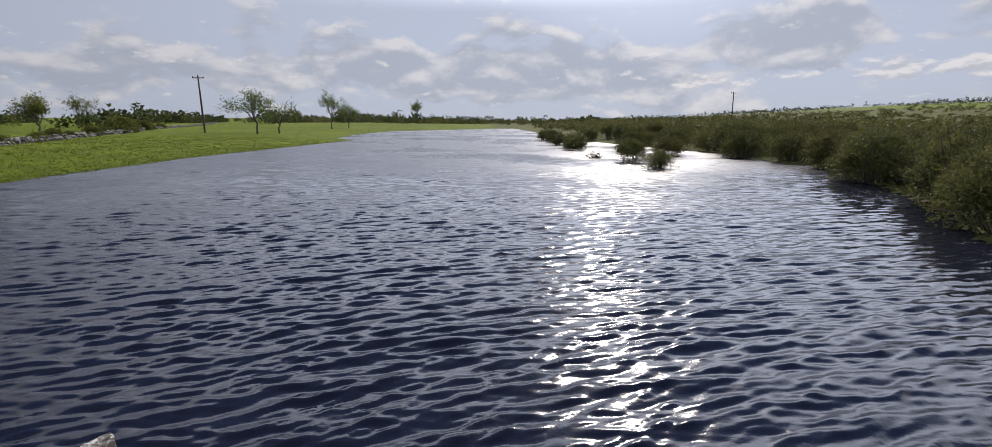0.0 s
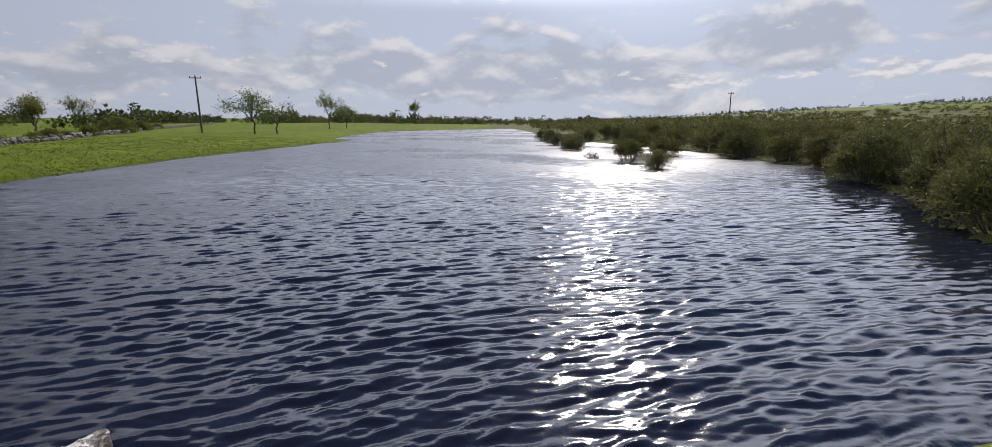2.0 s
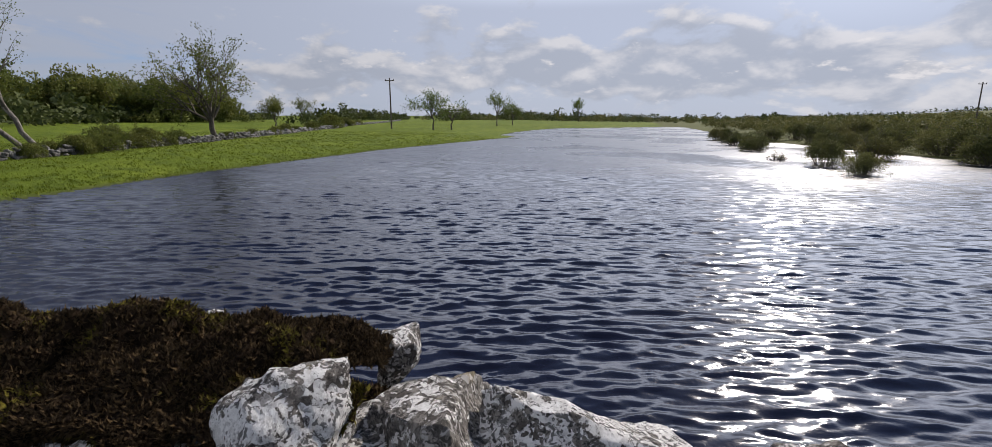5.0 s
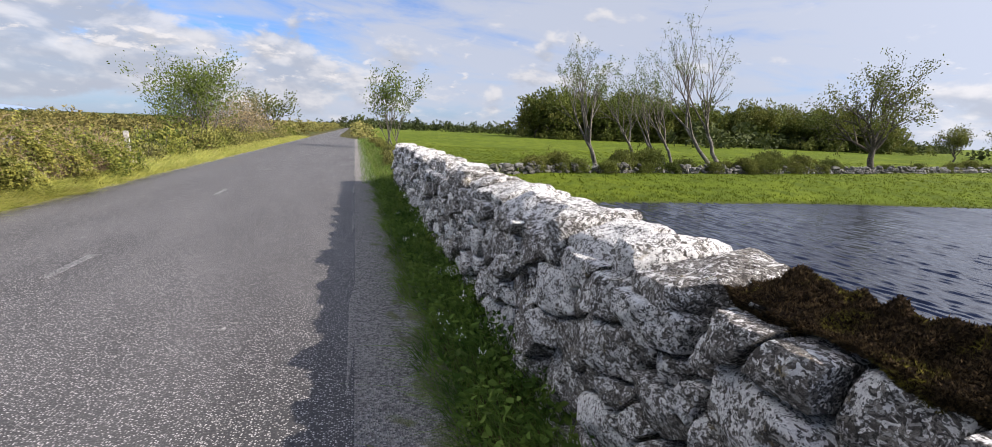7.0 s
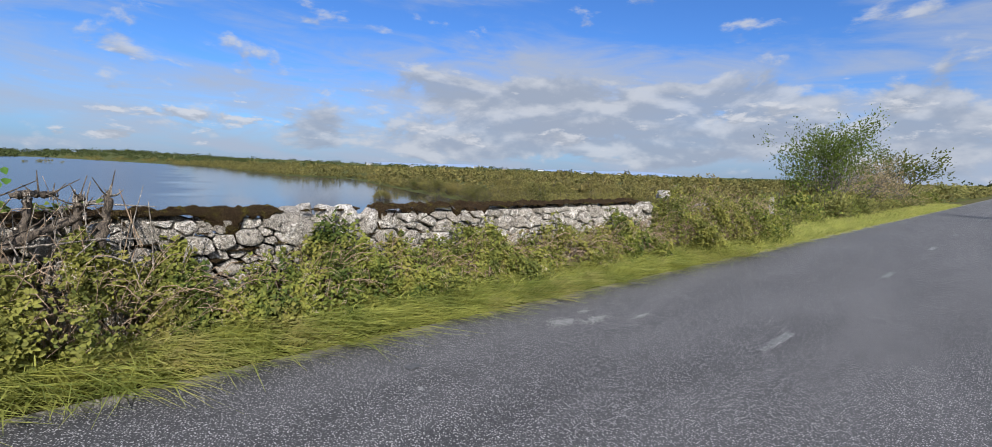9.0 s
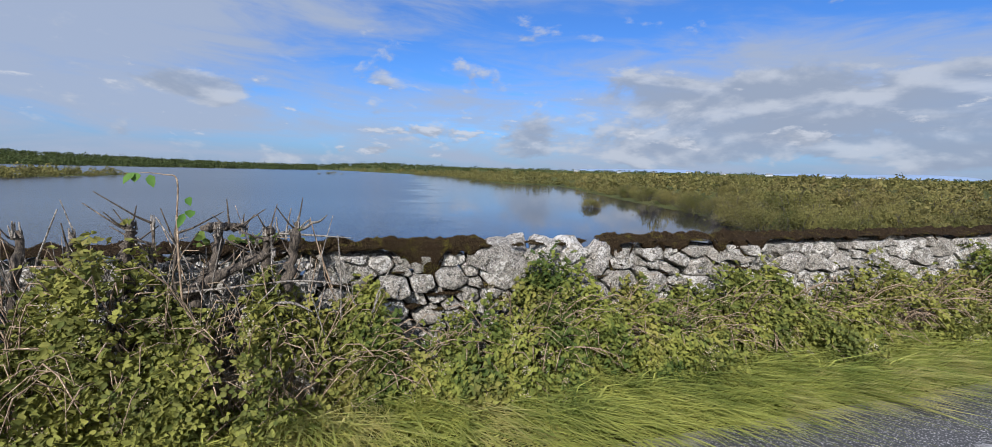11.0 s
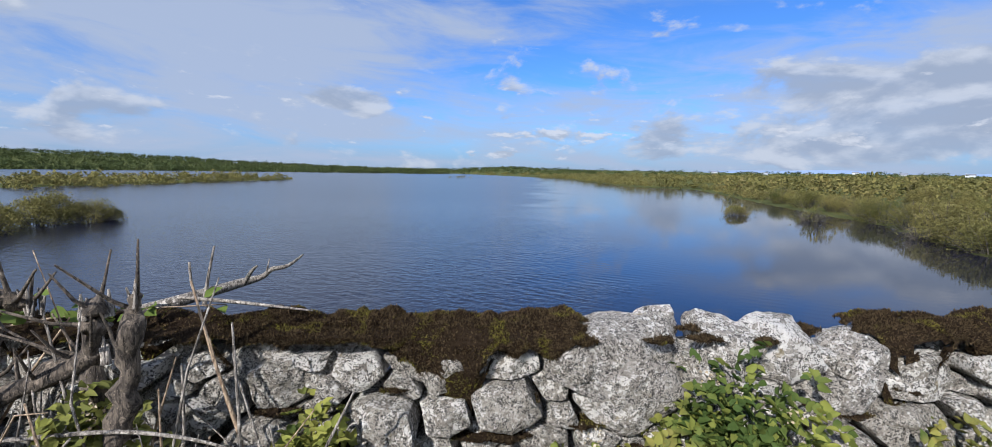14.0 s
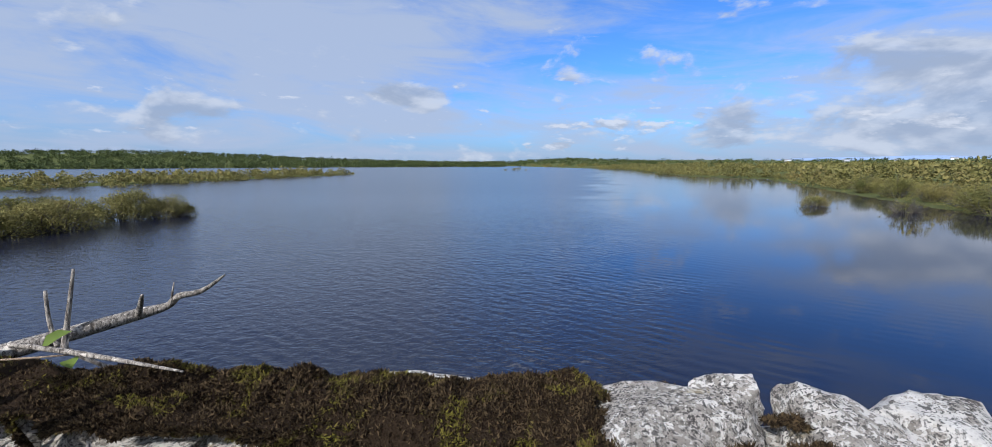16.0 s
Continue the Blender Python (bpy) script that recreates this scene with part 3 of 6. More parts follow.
def build_far_hills():
    """A low line of hills on the north-western skyline, distance haze put into their blue colour."""
    n = 60
    verts, faces = [], []
    for i in range(n + 1):
        k = i / n
        a = math.radians(117 + 40 * k)
        tall = 42 * math.sin(math.pi * k) ** 0.5 * (0.6 + 0.35 * math.sin(k * 9 + 1) + 0.15 * math.sin(k * 23)) + 18
        for r, z in ((4150, -30), (4450, tall), (5200, -30)):
            verts.append((r * math.cos(a), r * math.sin(a), z))
        if i:
            b = 3 * i
            faces += [(b - 3, b, b + 1, b - 2), (b - 2, b + 1, b + 2, b - 1)]
    return tagged(from_arrays("backdrop_hills", verts, faces, HILL.m), "low hills on the horizon, painted blue for haze", "hills", kind="structure")


build_far_hills()

# ---- dry-stone walls ----
def clip(poly, px, py, nx, ny):
    """The part of a polygon on the side of the point p that the normal n turns away from."""
    out = []
    for (ax, ay), (bx, by) in zip(poly, poly[1:] + poly[:1]):
        da, db = (ax - px) * nx + (ay - py) * ny, (bx - px) * nx + (by - py) * ny
        if da <= 0:
            out.append((ax, ay))
        if da * db < 0:
            k = da / (da - db)
            out.append((ax + (bx - ax) * k, ay + (by - ay) * k))
    return out


def packed_cells(seeds, u0, u1, v0, v1, stretch):
    """Irregular stones packed into a rectangle: one polygon round each seed (u, v, size), larger seeds taking more room."""
    pts = [(u, v * stretch, r * r) for u, v, r in seeds]
    for i, (u, v, r) in enumerate(pts):
        poly = [(u0, v0 * stretch), (u1, v0 * stretch), (u1, v1 * stretch), (u0, v1 * stretch)]
        near = sorted((p for j, p in enumerate(pts) if j != i and abs(p[0] - u) < 1.2 and abs(p[1] - v) < 1.6), key=lambda p: (p[0] - u) ** 2 + (p[1] - v) ** 2)[:22]
        for pu, pv, w in near:
            k = 0.5 + (r - w) / (2 * ((pu - u) ** 2 + (pv - v) ** 2))
            poly = clip(poly, u + (pu - u) * k, v + (pv - v) * k, pu - u, pv - v)
            if len(poly) < 3:
                break
        if len(poly) >= 3:
            yield [(a, b / stretch) for a, b in poly]


def rounded_outline(poly, n, gap):
    """The polygon drawn in by the joint, its corners cut, at n even steps."""
    cu, cv = sum(p[0] for p in poly) / len(poly), sum(p[1] for p in poly) / len(poly)
    size = max(0.03, math.sqrt(sum((p[0] - cu) ** 2 + (p[1] - cv) ** 2 for p in poly) / len(poly)))
    k = max(0.5, 1 - gap / size)
    pts = [(cu + (a - cu) * k, cv + (b - cv) * k) for a, b in poly]
    for cut in (0.035, 0.07):
        pts = [q for a, b in zip(pts, pts[1:] + pts[:1]) for q in ((a[0] + (b[0] - a[0]) * cut, a[1] + (b[1] - a[1]) * cut), (b[0] + (a[0] - b[0]) * cut, b[1] + (a[1] - b[1]) * cut))]
    arr = np.array(pts + pts[:1])
    run = np.concatenate([[0], np.cumsum(np.hypot(*np.diff(arr, axis=0).T))])
    at = np.linspace(0, run[-1], n, endpoint=False)
    return np.stack([np.interp(at, run, arr[:, 0]), np.interp(at, run, arr[:, 1])], 1), (cu, cv), size


def face_stone(name, poly, face, out, rng, parent, material, gap, bulge, n=30, batter=0.0):
    """One broken stone of a wall's face, in the plane x = face, standing out to the side out (+1 or -1)."""
    ring, (cu, cv), size = rounded_outline(poly, n, gap * rng.uniform(0.6, 1.7))
    stand = bulge * (0.3 + rng.random()) * min(1.0, size / 0.12)
    leans = [(rng.uniform(-0.4, 0.4), rng.uniform(-0.4, 0.35), rng.uniform(0.0, 0.05)) for _ in range(4)]
    set_back = rng.choice((0.0, 0.0, 0.01, 0.025, 0.045)) if size < 0.14 else 0.0
    verts, faces = [], []
    shift = rng.uniform(0, 50)
    profile = ((0.93, -0.19), (0.99, -0.06), (1.0, -0.015), (0.985, 0.6 * stand), (0.945, 0.93 * stand), (0.83, stand), (0.6, stand), (0.38, stand), (0.17, stand))
    for k, d in profile:
        for a, b in ring:
            u, v = cu + (a - cu) * k, cv + (b - cv) * k
            rough = noise.noise((u * 8 + shift, v * 8, d * 3)) * 0.026 + noise.noise((u * 21, v * 21 + shift, 1)) * 0.016 + noise.noise((u * 45, v * 45 + shift, 3)) * 0.006
            cut = min(0.02 + q * 0.6 + lu * (u - cu) + lv * (v - cv) for lu, lv, q in leans) if d > 0 else 0
            depth = d + (rough + cut - set_back if d > -0.1 else 0)
            verts.append((face + out * (depth - batter * v), u + noise.noise((u * 9, v * 9, shift)) * 0.011, v + noise.noise((v * 9, shift, u * 9)) * 0.011))
    rings = len(profile)
    for r in range(rings - 1):
        for i in range(n):
            j = (i + 1) % n
            faces.append((r * n + i, r * n + j, (r + 1) * n + j, (r + 1) * n + i))
    verts.append(tuple(np.mean(verts[-n:], axis=0)))
    faces += [((rings - 1) * n + i, (rings - 1) * n + (i + 1) % n, rings * n) for i in range(n)]
    if out < 0:
        faces = [f[::-1] for f in faces]
    ob = from_arrays(name, verts, faces, material, parent)
    ob.data.set_sharp_from_angle(angle=radians(24))
    return ob


def rock_mesh(sx, sy, sz, rng, n=7, power=6.0, rough=0.06, cuts=7):
    """A broken boulder: a rounded block with flat faces knocked off it, its base at z = 0."""
    bm = bmesh.new()
    index = {}
    shift = Vector((rng.uniform(0, 90), rng.uniform(0, 90), rng.uniform(0, 90)))
    planes = []
    for _ in range(cuts):
        d = Vector((rng.gauss(0, 1), rng.gauss(0, 1), rng.gauss(0.25, 0.8))).normalized()
        planes.append((d, rng.uniform(0.78, 1.06)))

    def vert(p):
        key = tuple(round(c, 4) for c in p)
        if key not in index:
            v = Vector(p)
            v = v / (sum(abs(c) ** power for c in v) ** (1 / power))
            for d, far in planes:
                over = v.dot(d) - far
                if over > 0:
                    v = v - d * over
            w = v * (1 + rough * (1.3 * noise.noise(v * 1.3 + shift) + 0.8 * noise.noise(v * 3.4 + shift) + 0.45 * noise.noise(v * 9 + shift)))
            index[key] = bm.verts.new((w.x * sx / 2, w.y * sy / 2, (w.z + 1) * sz / 2))
        return index[key]

    for ax in range(3):
        for sign in (-1, 1):
            for i in range(n):
                for j in range(n):
                    quad = []
                    for di, dj in ((0, 0), (1, 0), (1, 1), (0, 1)):
                        p = [0, 0, 0]
                        p[ax] = sign
                        p[(ax + 1) % 3], p[(ax + 2) % 3] = -1 + 2 * (i + di) / n, -1 + 2 * (j + dj) / n
                        quad.append(vert(p))
                    bm.faces.new(quad if sign > 0 else quad[::-1])
    return bm


def box_into(bm, lo, hi):
    m = Matrix.LocRotScale([(a + b) / 2 for a, b in zip(lo, hi)], None, [b - a for a, b in zip(lo, hi)])
    bmesh.ops.create_cube(bm, size=1, matrix=m)


def row_seeds(rng, u0, u1, v0, v1, w, h, blocks=()):
    """Places for stones of mixed size: large blocks first, then smaller ones, then chips in the gaps left over."""
    seeds, stretch = list(blocks), w / h
    for size, tries in ((0.62, 0.9), (0.46, 5.0), (0.34, 14.0), (0.23, 40.0)):
        for _ in range(int(tries * (u1 - u0) * (v1 - v0) / (w * h))):
            u, v = rng.uniform(u0, u1), rng.uniform(v0, v1)
            r = size * w * rng.uniform(0.9, 1.1)
            if all((u - a) ** 2 + ((v - b) * stretch) ** 2 > (0.92 * (r + q)) ** 2 for a, b, q in seeds if abs(a - u) < 2 * w):
                seeds.append((u, v, r))
    return seeds


def build_wall(name, label, face, out, y0, y1, top, thick, w, h, bulge, gap, material, cap, rng, batter, blocks=()):
    """A rubble wall: a core coloured near-black for the shade in its joints, a face of packed stones, and a row of
    larger stones along its top.
    """
    wall = tagged(new(name), label, "stone wall", kind="structure")
    bm = bmesh.new()
    box_into(bm, (min(face - out * 0.15, face - out * (thick - 0.05)), y0, -1.6), (max(face - out * 0.15, face - out * (thick - 0.05)), y1, top - 0.24))
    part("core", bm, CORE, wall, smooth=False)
    for poly in packed_cells(row_seeds(rng, y0, y1, -0.15, top - cap * 0.6, w, h, blocks), y0, y1, -0.15, top - cap * 0.45, w / h):
        face_stone("stone", poly, face, out, rng, wall, material, gap, bulge, batter=batter)
    return wall


def coping_top(y):
    """The parapet's top drops where the bridge begins."""
    return float(np.interp(y, (-6.0, -3.6, -3.0, -2.5, -2.2, -1.9, -1.5, -0.9, -0.7), (0.66, 0.76, 0.86, 0.94, 1.01, 1.09, 1.14, 1.15, 1.185)))


rng_wall = random.Random(11)
# large stones of the parapet: place along it, height, half width
BLOCKS_E = ((-0.65, 0.62, 0.16), (-0.66, 0.80, 0.10), (-0.60, 0.93, 0.17), (-0.22, 0.68, 0.22), (-0.2, 0.9, 0.17), (0.38, 0.74, 0.25), (0.95, 0.55, 0.2), (1.6, 0.75, 0.24), (2.4, 0.6, 0.2))
BLOCKS_NEAR = ((-1.16, 1.03, 0.11), (-1.38, 1.03, 0.125), (-1.56, 1.02, 0.085), (-1.70, 1.07, 0.09), (-1.69, 0.93, 0.10), (-1.12, 0.83, 0.23), (-1.42, 0.82, 0.18), (-0.99, 1.07, 0.09), (-1.93, 0.98, 0.15), (-1.3, 0.5, 0.24), (-1.8, 0.6, 0.2))
wall_east = build_wall("wall_east", "rubble bridge parapet of grey limestone with white lichen", FACE_R + 0.02, -1, -0.87, 11.9, 1.12, 0.52, 0.40, 0.24, 0.09, 0.015, STONE, 0.22, rng_wall, -0.02, BLOCKS_E)
for y0, y1, top, blocks in ((-2.1, -0.87, 1.12, BLOCKS_NEAR), (-6.0, -2.1, 0.62, ())):
    for poly in packed_cells(row_seeds(rng_wall, y0, y1, -0.15, top - 0.02, 0.40, 0.25, blocks), y0, y1, -0.15, top, 0.40 / 0.25):
        face_stone("stone", poly, FACE_R + 0.02, -1, rng_wall, wall_east, STONE, 0.015, 0.08, batter=-0.02)
bm = bmesh.new()
box_into(bm, (FACE_R + 0.17, -2.1, -1.6), (FACE_R + 0.49, -0.87, 0.9))
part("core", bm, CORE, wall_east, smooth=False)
bm = bmesh.new()
box_into(bm, (FACE_R + 0.07, -6.0, -1.6), (FACE_R + 0.49, -2.1, 0.55))
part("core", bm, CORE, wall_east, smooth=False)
y = -6.0
while y < 11.9:
    mossy = -1.95 < y < -0.8
    length = rng_wall.choice((0.2, 0.26, 0.3)) if mossy else rng_wall.choice((0.28, 0.34, 0.4, 0.48))
    high = rng_wall.uniform(0.2, 0.26) if mossy else rng_wall.uniform(0.24, 0.34)
    deep = 0.32 if mossy else 0.56
    ob = part("coping_stone", rock_mesh(deep * rng_wall.uniform(0.94, 1.08), length * (0.97 if mossy else 1.14), high, rng_wall, 15, 4.0 if mossy else 5.5, 0.075, 8), STONE, wall_east)
    ob.matrix_basis = pose(FACE_R + 0.24 + (0.05 if mossy else 0) + rng_wall.uniform(-0.03, 0.03), y + length / 2, coping_top(y) - high + rng_wall.uniform(-0.025, 0.02), rng_wall.uniform(-4, 4), rng_wall.uniform(-5, 5), rng_wall.uniform(-8, 8))
    ob.data.set_sharp_from_angle(angle=radians(32))
    y += length

def west_top(y):
    """The pale stones stand bare and a little higher where no moss covers them."""
    return 1.17 if -0.15 < y < 0.95 else 1.125


BLOCKS_W = ((-0.66, 0.84, 0.145), (-0.43, 1.02, 0.10), (-0.42, 0.87, 0.09), (-0.19, 1.07, 0.13), (-0.18, 0.90, 0.13), (-0.03, 0.74, 0.105), (-1.02, 0.97, 0.13), (-0.88, 0.96, 0.06), (-1.2, 1.1, 0.07), (1.42, 1.0, 0.15), (1.73, 1.05, 0.12), (2.19, 1.07, 0.15), (2.47, 1.02, 0.12), (2.06, 0.97, 0.14), (1.97, 0.89, 0.11), (2.27, 0.88, 0.18), (1.78, 0.76, 0.17), (1.42, 0.80, 0.17), (2.25, 0.75, 0.17), (0.28, 0.9, 0.2), (0.7, 0.9, 0.17), (1.05, 0.9, 0.16))
wall_west = build_wall("wall_west", "rubble parapet of pale limestone with brown moss on top", FACE_L, 1, -5.5, 7.75, 1.14, 0.32, 0.26, 0.17, 0.07, 0.012, STONE_PALE, 0.1, rng_wall, 0.0, BLOCKS_W)
y = -5.5
while y < 7.6:
    length = rng_wall.choice((0.26, 0.34, 0.42, 0.5))
    high = rng_wall.uniform(0.16, 0.22)
    if -0.3 < y < 1.2:
        y = 1.25 if y > -0.05 else y + 0.15
        continue
    ob = part("coping_stone", rock_mesh(0.33 * rng_wall.uniform(0.94, 1.08), length * 1.1, high, rng_wall, 13, 8.0, 0.09, 10), STONE_PALE, wall_west)
    ob.matrix_basis = pose(FACE_L - 0.16, y + length / 2, west_top(y) - high + rng_wall.uniform(-0.02, 0.03), rng_wall.uniform(-5, 5), rng_wall.uniform(-6, 6), rng_wall.uniform(-7, 7))
    ob.data.set_sharp_from_angle(angle=radians(38))
    y += length

# bare white stones where no moss covers the top
for sx, sy, high, x, yy, top, rx, ry, rz in ((0.32, 0.60, 0.30, -6.25, 0.27, 1.20, 3, 3, 2), (0.14, 0.15, 0.12, -6.33, 0.47, 1.225, 14, 4, 30), (0.32, 0.25, 0.28, -6.24, 0.665, 1.205, -4, 4, 4), (0.32, 0.36, 0.30, -6.25, 0.90, 1.205, 2, 2, -3), (0.24, 0.19, 0.30, -6.20, 1.13, 1.17, -22, 4, 0)):
    ob = part("coping_stone", rock_mesh(sx, sy, high, rng_wall, 15, 7.0, 0.07, 9), STONE_WHITE, wall_west)
    ob.matrix_basis = pose(x, yy, top - high, rx, ry, rz)
    ob.data.set_sharp_from_angle(angle=radians(34))
for sx, sy, high, x, yy, top, rx, ry, rz in ((0.15, 0.17, 0.16, 1.705, -1.84, 1.235, 4, -6, 8), (0.13, 0.09, 0.12, 2.07, -1.89, 1.135, 3, 4, 10), (0.34, 0.22, 0.3, 1.83, -2.0, 1.155, 8, 8, 6), (0.22, 0.34, 0.3, 1.80, -2.2, 1.13, 14, 14, 4), (0.3, 0.46, 0.26, 1.84, -2.48, 0.98, 16, 8, 8)):
    ob = part("coping_stone", rock_mesh(sx, sy, high, rng_wall, 14, 6.0, 0.09, 10), STONE, wall_east)
    ob.matrix_basis = pose(x, yy, top - high, rx, ry, rz)
    ob.data.set_sharp_from_angle(angle=radians(32))

# ---- plants: leaves, twigs, tubes ----
WILLOW = make_leaf("willow_leaf", (0.042, 0.052, 0.016), (0.115, 0.118, 0.036), (0.15, 0.12, 0.042), 0.3, 0.4)
SALLOW = make_leaf("sallow_leaf", (0.060, 0.064, 0.018), (0.175, 0.155, 0.045), (0.22, 0.16, 0.062), 0.3, 0.3)
FAR_LEAF = make_leaf("far_wood_leaf", (0.028, 0.040, 0.012), (0.062, 0.075, 0.022), (0.07, 0.07, 0.024), 0.25, 0.05)
SHOOT_LEAF = make_leaf("shoot_leaf", (0.06, 0.13, 0.022), (0.11, 0.19, 0.036), (0.08, 0.15, 0.03), 0.35)
ASH_LEAF = make_leaf("ash_leaf", (0.055, 0.085, 0.014), (0.105, 0.140, 0.026), (0.13, 0.15, 0.03), 0.35)
WOOD_LEAF = make_leaf("woodland_leaf", (0.050, 0.068, 0.014), (0.110, 0.125, 0.026), (0.135, 0.12, 0.03), 0.35, 0.2)
BRAMBLE_LEAF = make_leaf("bramble_leaf", (0.052, 0.078, 0.017), (0.235, 0.238, 0.046), (0.27, 0.215, 0.060), 0.35)
GRASS_BLADE = make_leaf("verge_grass", (0.145, 0.19, 0.03), (0.42, 0.42, 0.088), (0.56, 0.45, 0.19), 0.4)
GRASS_LUSH = make_leaf("lush_grass", (0.040, 0.078, 0.012), (0.125, 0.19, 0.032), (0.15, 0.18, 0.042), 0.42)
HEDGE_LEAF = make_leaf("dry_hedge_leaf", (0.080, 0.092, 0.022), (0.225, 0.215, 0.060), (0.28, 0.225, 0.09), 0.3, 0.5)
STRAW = make_leaf("dry_stalks", (0.22, 0.17, 0.085), (0.32, 0.25, 0.13), (0.18, 0.12, 0.06), 0.15)
BARK_PALE = make_bark("pale_ash_bark", (0.15, 0.135, 0.112), (0.052, 0.046, 0.038), 14.0)
BARK_DARK = make_bark("dark_twig_bark", (0.10, 0.085, 0.065), (0.035, 0.03, 0.024), 20.0)
DEAD_WOOD = make_bark("weathered_dead_wood", (0.27, 0.235, 0.19), (0.05, 0.04, 0.03), 95.0)


def fast_mesh(name, verts, quads):
    """A mesh of quads from arrays."""
    verts, quads = np.asarray(verts, dtype=np.float32), np.asarray(quads, dtype=np.int32)
    me = bpy.data.meshes.new(name)
    me.vertices.add(len(verts))
    me.vertices.foreach_set("co", verts.ravel())
    me.loops.add(quads.size)
    me.loops.foreach_set("vertex_index", quads.ravel())
    me.polygons.add(len(quads))
    me.polygons.foreach_set("loop_start", np.arange(0, quads.size, 4, dtype=np.int32))
    me.update(calc_edges=True)
    return me


def unit(v):
    return v / np.maximum(np.linalg.norm(v, axis=-1, keepdims=True), 1e-6)


def leaf_arrays(centres, ways, length, width, rs, fold=0.25, normals=None):
    """Pointed leaves: one kite of four corners each, starting at centres and running along ways."""
    n = len(centres)
    ways = unit(ways)
    side = unit(np.cross(ways, rs.normal(size=(n, 3)) if normals is None else normals + 0.45 * rs.normal(size=(n, 3))))
    up = np.cross(side, ways)
    ln = length * rs.uniform(0.65, 1.25, (n, 1))
    wd = width * rs.uniform(0.7, 1.25, (n, 1))
    a = centres
    m = centres + ways * ln * 0.45
    verts = np.stack([a, m + side * wd / 2 + up * wd * fold, centres + ways * ln, m - side * wd / 2 + up * wd * fold], 1).reshape(-1, 3)
    return verts, np.arange(4 * n).reshape(n, 4)


def blade_arrays(roots, height, width, lean, rs):
    """Grass blades of two quads each, bent over along lean."""
    n = len(roots)
    h = height * rs.uniform(0.5, 1.25, (n, 1))
    turn = rs.uniform(0, 2 * math.pi, (n, 1))
    side = np.concatenate([np.cos(turn), np.sin(turn), 0 * turn], 1) * width * rs.uniform(0.7, 1.3, (n, 1)) / 2
    bend = np.asarray(lean) * h + rs.normal(size=(n, 3)) * 0.33 * h
    bend[:, 2] = 0
    mid = roots + np.concatenate([bend[:, :2] * 0.3, h * 0.62], 1)
    tip = roots + np.concatenate([bend[:, :2], h * rs.uniform(0.62, 1.0, (n, 1))], 1)
    verts = np.stack([roots - side, roots + side, mid + side * 0.8, mid - side * 0.8, tip + side * 0.12, tip - side * 0.12], 1).reshape(-1, 3)
    b = np.arange(n)[:, None] * 6
    return verts, np.concatenate([b + [0, 1, 2, 3], b + [3, 2, 4, 5]])


class Tubes:
    """Tapered branches, gathered into one mesh."""

    def __init__(self):
        self.v, self.f = [], []

    def add(self, pts, radii, sides=5):
        base = len(self.v)
        last = None
        for i, p in enumerate(pts):
            d = (pts[min(i + 1, len(pts) - 1)] - pts[max(i - 1, 0)]).normalized()
            a = d.orthogonal().normalized() if last is None else (last - d * last.dot(d)).normalized()
            last, b = a, d.cross(a)
            for s in range(sides):
                w = 2 * math.pi * s / sides
                self.v.append(p + (a * math.cos(w) + b * math.sin(w)) * radii[i])
        for i in range(len(pts) - 1):
            for s in range(sides):
                t = (s + 1) % sides
                self.f.append((base + i * sides + s, base + i * sides + t, base + (i + 1) * sides + t, base + (i + 1) * sides + s))
        end = base + (len(pts) - 1) * sides
        for k in range(0, sides - 2, 2):
            self.f.append((end, end + k + 1, end + k + 2, end + (k + 3) % sides if k + 3 <= sides else end))

    def mesh(self, name):
        f = [q if len(set(q)) == 4 else None for q in self.f]
        return fast_mesh(name, [tuple(p) for p in self.v], [q for q in f if q])


def limb(tubes, tips, rng, start, way, length, r, level, deepest, kids, spread, lift, wander, ratio=0.62):
    """A branch with its side branches; the thin ends go to tips."""
    n = 5 if level < 2 else 3
    pts, d = [start], way.normalized()
    for _ in range(n):
        d = (d + Vector((rng.gauss(0, wander), rng.gauss(0, wander), rng.gauss(0, wander) + lift))).normalized()
        pts.append(pts[-1] + d * length / n)
    tubes.add(pts, [max(0.004, r * (1 - 0.72 * i / n)) for i in range(n + 1)], (7, 6, 4, 3, 3)[level])
    if level >= deepest:
        tips.append((pts[-2], d))
        tips.append((pts[-1], d))
        return
    for k in range(kids[level]):
        t = rng.uniform(0.3, 1.0) if k else 1.0
        i = min(n - 1, int(t * n))
        at = pts[i].lerp(pts[i + 1], t * n - i)
        along_d = (pts[i + 1] - pts[i]).normalized()
        side = along_d.cross(Vector((rng.gauss(0, 1), rng.gauss(0, 1), rng.gauss(0, 1)))).normalized()
        a = rng.uniform(0.5, 1.1) * spread if k else 0.25 * spread
        limb(tubes, tips, rng, at, along_d * math.cos(a) + side * math.sin(a), length * ratio * rng.uniform(0.75, 1.15), r * (1 - 0.6 * t) * 0.72, level + 1, deepest, kids, spread, lift, wander, ratio)


def leaves_at(tips, per, reach, length, width, rs, droop=0.0):
    p = np.array([tuple(t[0]) for t in tips])
    d = np.array([tuple(t[1]) for t in tips])
    p, d = np.repeat(p, per, 0), np.repeat(d, per, 0)
    p = p + rs.normal(size=p.shape) * reach
    d = d + rs.normal(size=d.shape) * 0.9 - np.array([0, 0, droop])
    return leaf_arrays(p, d, length, width, rs)


